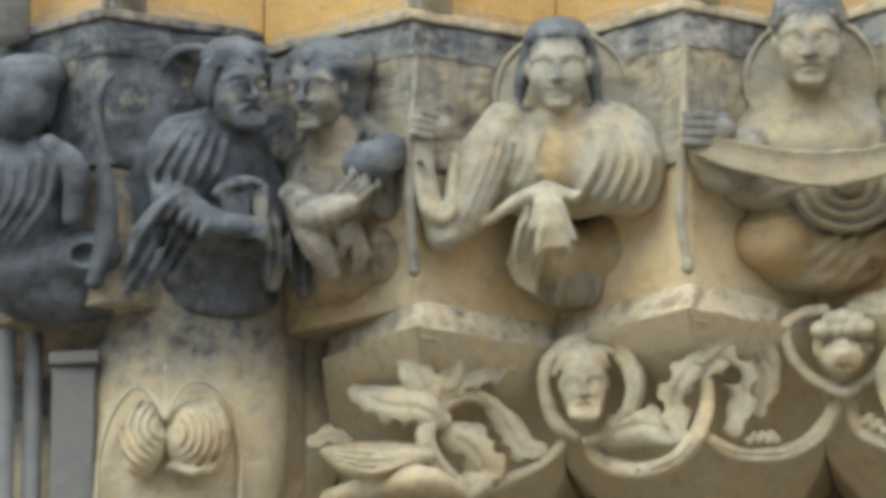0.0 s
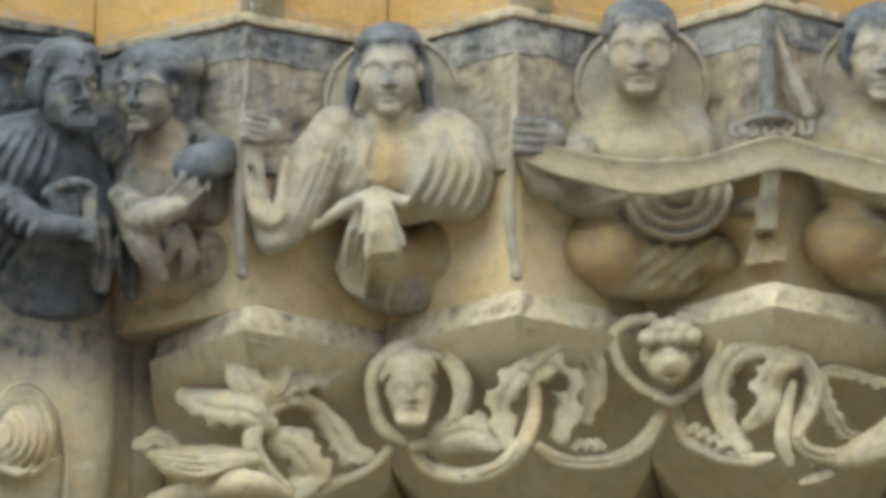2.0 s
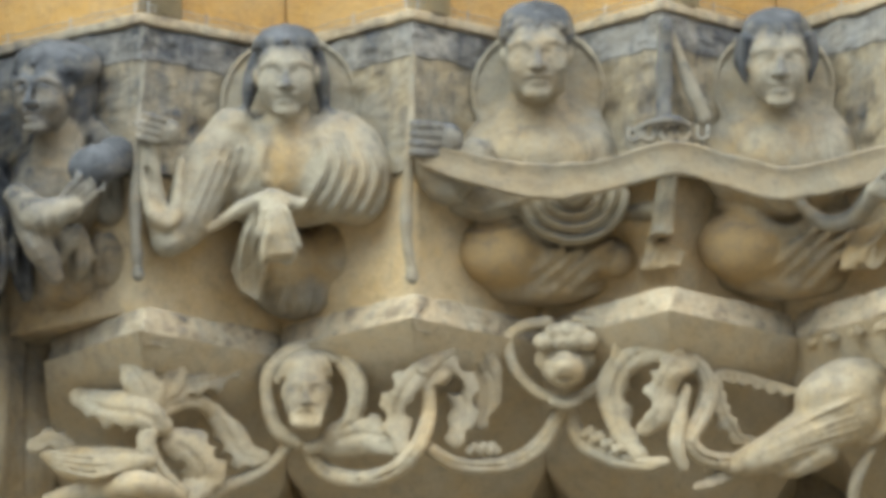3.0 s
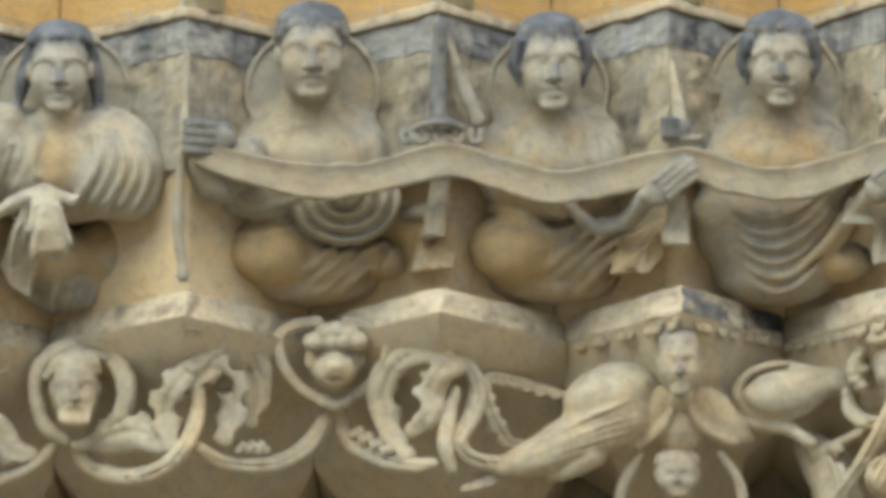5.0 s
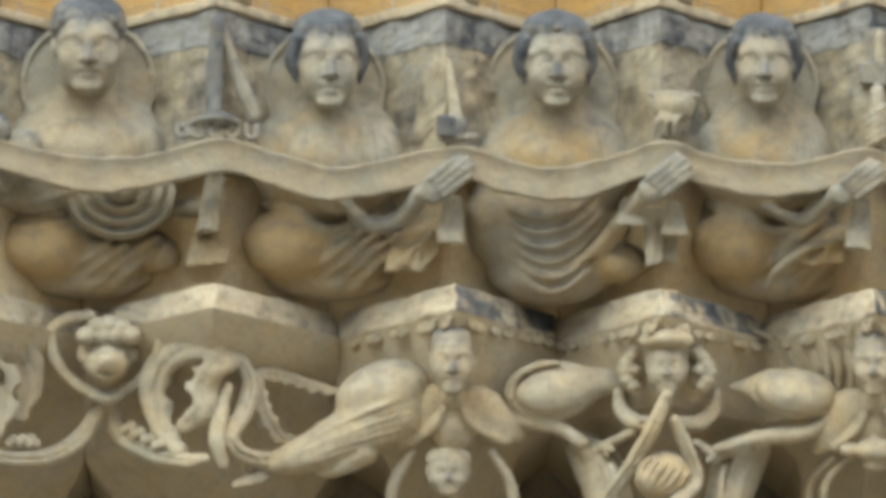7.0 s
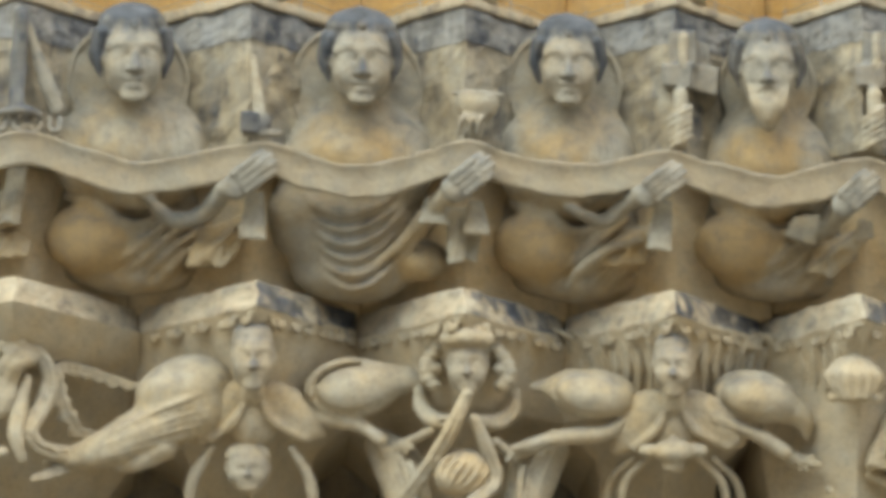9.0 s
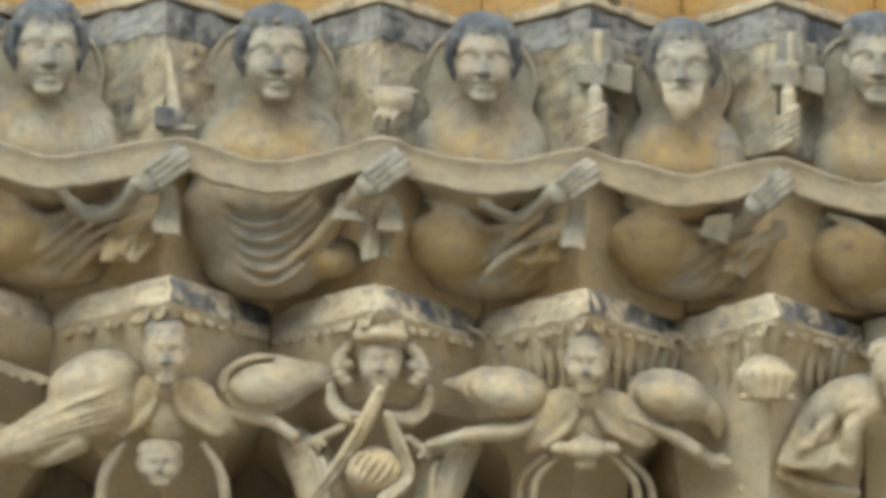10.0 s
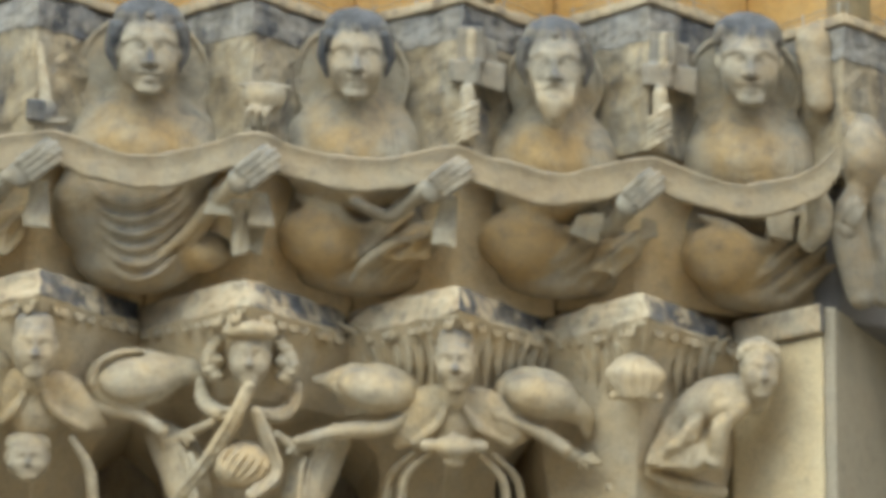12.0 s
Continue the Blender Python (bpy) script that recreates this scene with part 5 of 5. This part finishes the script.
def right_wing_2(c):
    c.ball((1260, 692, 98), (76, 50, 54), 8, turn=8)
    c.rod([(1290, 700, 95), (1340, 725, 85), (1350, 760, 80)], [34, 22, 8], 10)
    c.rod([(1190, 730, 120), (1250, 752, 110), (1310, 790, 110)], [20, 16, 14], 6)
    c.crease([(1195, 720), (1260, 744), (1320, 738)], 6, -7)
    ring(c, 1258, 692, 58, 38, 8)


winged(CAPS[4], SD, 375, 634, 0.72, "capped human head of a carved bird", [left_wing_1, right_wing_1])
winged(CAPS[6], SD, 1116, 636, 0.68, "capped human head of a carved bird", [left_wing_2, right_wing_2])
small_head(CAPS[4], SD, 368, 834, 0.5, "worn carved face under the bird", 112, width=1.35, hair=0.0)
for e in (-1, 1):
    c = Clay(*SD, 3.5)
    c.rod([(375 + 70 * e, 800, 105), (375 + 100 * e, 850, 92), (375 + 110 * e, 910, 82)], [8, 11, 10], 4)
    c.skin("arch", M_LEAF, CAPS[4])
c = Clay(*SD, 3.5)
c.ball((1115, 792, 150), (36, 22, 22), 5)
for u, v in ((1072, 792), (1158, 790), (1115, 818)):
    c.ball((u, v, 140), (20, 13, 16), 6)
c.rod([(1115, 770, 140), (1115, 800, 150)], [8, 14], 6)
c.skin("pendant", M_LEAF, CAPS[6], "knotted stone pendant")
for e in (-1, 1):
    for q in (0, 26):
        c = Clay(*SD, 3.5)
        c.rod([(1115 + (46 + q) * e, 805, 100), (1115 + (86 + q) * e, 850, 80 - q), (1115 + (94 + q) * e, 920, 66 - q)], [6, 8, 8], 6)
        c.skin("arch", M_LEAF, CAPS[6])
# claws
for cap, pts in ((CAPS[4], [(590, 770), (612, 800), (640, 788), (690, 762)]), (CAPS[5], [(905, 768), (870, 792), (830, 800), (800, 780)]), (CAPS[6], [(1285, 770), (1318, 796), (1345, 806), (1372, 812)])):
    c = Clay(*SD, 3.5)
    c.rod(low(c, pts, 20), [12, 14, 12, 7], 4)
    u, v = pts[2]
    for a in (-30, 20, 70, 120):
        c.rod(low(c, [(u, v), (u + 17 * math.cos(radians(a)), v + 17 * math.sin(radians(a)))], 26), [9, 5], 3)
    c.skin("claw", M_LEAF, cap)

# the crowned head with crossed pipes
cap = CAPS[5]
small_head(cap, SD, 752, 640, 0.64, "crowned carved head with puffed hair", 176, crown=True, hair=0.05)
for e in (-1, 1):
    c = Clay(*SD, 3.5)
    for a, b in ((52, 612), (62, 626), (70, 640), (74, 654), (70, 668), (60, 680), (56, 650)):
        c.ball((752 + a * e, b, 142), (15, 12, 18), 3)
    c.skin("tuft", M_LEAF, cap)
    vine(cap, SD, [(752 + 86 * e, 690), (752 + 78 * e, 725), (752 + 50 * e, 746), (752 + 14 * e, 742)], [9, 14, 15, 10], off=14)
vine(cap, SD, [(752, 694), (728, 752), (690, 820), (640, 890)], [11, 14, 14, 13], off=40)
vine(cap, SD, [(764, 740), (784, 790), (800, 850), (760, 890)], [10, 14, 14, 12], off=36)
c = Clay(*SD, 3.0)
c.ball((742, 836, 160), (50, 42, 34), 8, turn=-25, ochre=0.3)
c.pleats([(708, 868), (706, 826), (730, 800)], [(730, 880), (772, 858), (788, 826)], 6, 6, 7)
c.skin("shell", M_LEAF, cap, "ribbed stone shell")
for e in (-1, 1):
    c = Clay(*SD, 3.5)
    c.rod(low(c, [(752 + 150 * e, 790), (752 + 120 * e, 830), (752 + 100 * e, 890)], -6), [30, 44, 40], 10)
    for j in range(4):
        c.rod(low(c, [(752 + (160 - 20 * j) * e, 780 + 14 * j), (752 + (130 - 12 * j) * e, 840), (752 + (118 - 10 * j) * e, 900)], 36), 6, 4)
    c.skin("drapery", M_LEAF, cap)

# flower boss and flutes
cap = CAPS[7]
c = Clay(*SD, 3.0)
c.ball((1438, 652, 172), (50, 42, 44), 6)
for j in range(8):
    a = math.pi * j / 7
    c.rod([(1438, 622, 196), (1438 - 44 * math.cos(a), 648, 186 + 24 * math.sin(a)), (1438 - 30 * math.cos(a), 688, 186 + 16 * math.sin(a))], [5, 9, 8], 3)
for j in range(5):
    c.ball((1400 + 19 * j, 690, 185), (12, 9, 12), 3)
c.skin("boss", M_LEAF, cap, "round stone flower boss")
for i, sheet, x0, x1 in ((7, SD, 1305, 1580), (6, SD, 950, 1090), (6, SD, 1150, 1280)):
    u = x0
    while u < x1:
        c = Clay(*sheet, 3.5)
        t = LEDGES[i][0]
        mid = sheet[2] + (t - sheet[0]) / UNIT
        lean = 0.2 * (mid - u)
        if abs(u - mid) < 44:
            u += 21
            continue
        c.rod([(q, v, c.wall(q) - w) for q, v, w in ((u - lean * 1.3, 576, -22), (u - lean * 0.3, 596, -19), (u + lean * 0.2, 640, -5), (u + lean * 0.1, 690, 18))], [4, 8, 8, 3], 4)
        c.skin("flute", M_LEAF, CAPS[i])
        u += 21
# carved rows under the ledges
for i in (4, 5, 6, 7):
    t = LEDGES[i]
    c = Clay(t[0], t[1], 0, 0, 3.0)
    c.rod([(u, 62 + abs(u) * 0.22, c.wall(u) * 1.2 + 6) for u in (-170, -85, 0, 85, 170)], 7, 4, smooth=1)
    for e in (-1, 1):
        for j in range(8):
            u = e * (14 + 21 * j + 9 * LATTICE[j, i, 1 + e])
            f, v = c.wall(u) * 1.2 + 14, 68 + abs(u) * 0.22
            c.rod([(u, v - 4, f - 2), (u + 7 * e, v + 12, f - 2), (u + 16 * e, v + 15, f - 6), (u + 15 * e, v + 5, f - 2)], [5 + 2 * LATTICE[i, j, 3], 6 + 3 * LATTICE[j, i, 5], 5, 4], 4, soot_shade=0.2, ochre=0.2)
    c.skin("moulding", M_LEAF, CAPS[i], "row of small curled leaves under the ledge")
# the crouching man on the last capital
c = Clay(*SE, 3.5)
head(c, 1352, 642, 150, 0.62, 0.3, hair=0.05, locks=False)
for j in range(8):
    a = math.pi * j / 7
    c.ball((1350 - 33 * math.cos(a), 622 - 22 * math.sin(a), 152 + 14 * math.sin(a)), (10, 9, 12), 3)
c.rod([(1200, 748, 110), (1255, 706, 125), (1315, 690, 125), (1340, 700, 120)], [30, 40, 38, 26], 12, soot_shade=0.12)
c.rod([(1315, 712, 150), (1282, 750, 155), (1272, 812, 140)], [20, 17, 13], 6, ochre=0.1)
c.rod([(1262, 720, 150), (1290, 712, 155), (1312, 716, 150)], [12, 18, 16], 5)
c.ball((1268, 815, 140), (16, 12, 14), 4)
c.rod([(1180, 800, 100), (1230, 800, 110), (1260, 790, 100)], [30, 36, 20], 10)
for j in range(6):
    c.rod([(1150 + 8 * j, 826 - 2 * j, 120), (1190 + 8 * j, 790 - 8 * j, 148), (1232 + 6 * j, 770 - 14 * j, 146)], [5, 9, 6], 4)
c.slab([(1296, 690), (1180, 738), (1144, 822), (1228, 832), (1264, 790)], 40, 128, 10, 0.12)
c.pleats([(1180, 742), (1160, 790), (1148, 828)], [(1268, 722), (1256, 780), (1236, 832)], 5, 9, 4, 0.5)
c.rod([(1150, 838, 104), (1200, 856, 96), (1280, 868, 74)], [9, 15, 12], 8)
tagged(c.skin("crouching_figure", M_LEAF), "small crouching stone man clinging to the capital", "statue")
leaf(CAPS[7], SE, [(1060, 890), (1075, 868), (1092, 872)], 8, 2, off=12)

# ---- bird wires along the cover slabs ----
M_WIRE = bpy.data.materials.new("wire_steel")
M_WIRE.use_nodes = True
b = M_WIRE.node_tree.nodes["Principled BSDF"]
b.inputs["Base Color"].default_value, b.inputs["Metallic"].default_value, b.inputs["Roughness"].default_value = (0.42, 0.42, 0.4, 1), 0.8, 0.45


def bar(bm, p, q, r):
    p, q = Vector(p), Vector(q)
    m = Matrix.Translation((p + q) / 2) @ (q - p).to_track_quat("Z", "Y").to_matrix().to_4x4()
    bmesh.ops.create_cone(bm, cap_ends=True, segments=6, radius1=r, radius2=r, depth=(q - p).length, matrix=m)


for i, (tx, tz) in enumerate(TIPS):
    tip = at(tx, tz, TIP_D)
    x0, x1, z = HOLLOWS[i][0] + 0.03, HOLLOWS[i + 1][0] - 0.03, tip.z + 0.029
    wire = tagged(new("bird_wire"), "thin steel bird wire on short pins along a slab", "bird wire", "bird wires")
    wire.location = (tip.x, tip.y, z)
    for a in (Vector((x0, -0.005, z)), Vector((x1, -0.005, z))):
        b = Vector((tip.x, tip.y - 0.002, z))
        for h in (0.012, 0.024):
            bm = bmesh.new()
            for k in range(6):
                p, q = a.lerp(b, k / 6), a.lerp(b, (k + 1) / 6)
                bar(bm, p + Vector((0, 0, h - 0.004 * (k % 2))), q + Vector((0, 0, h - 0.004 * ((k + 1) % 2))), 0.0016)
            part("wire", bm, M_WIRE, wire)
        for k in (0.05, 0.5, 0.95):
            bm = bmesh.new()
            p = a.lerp(b, k)
            bar(bm, p, p + Vector((0, 0, 0.03)), 0.0022)
            part("pin", bm, M_WIRE, wire)
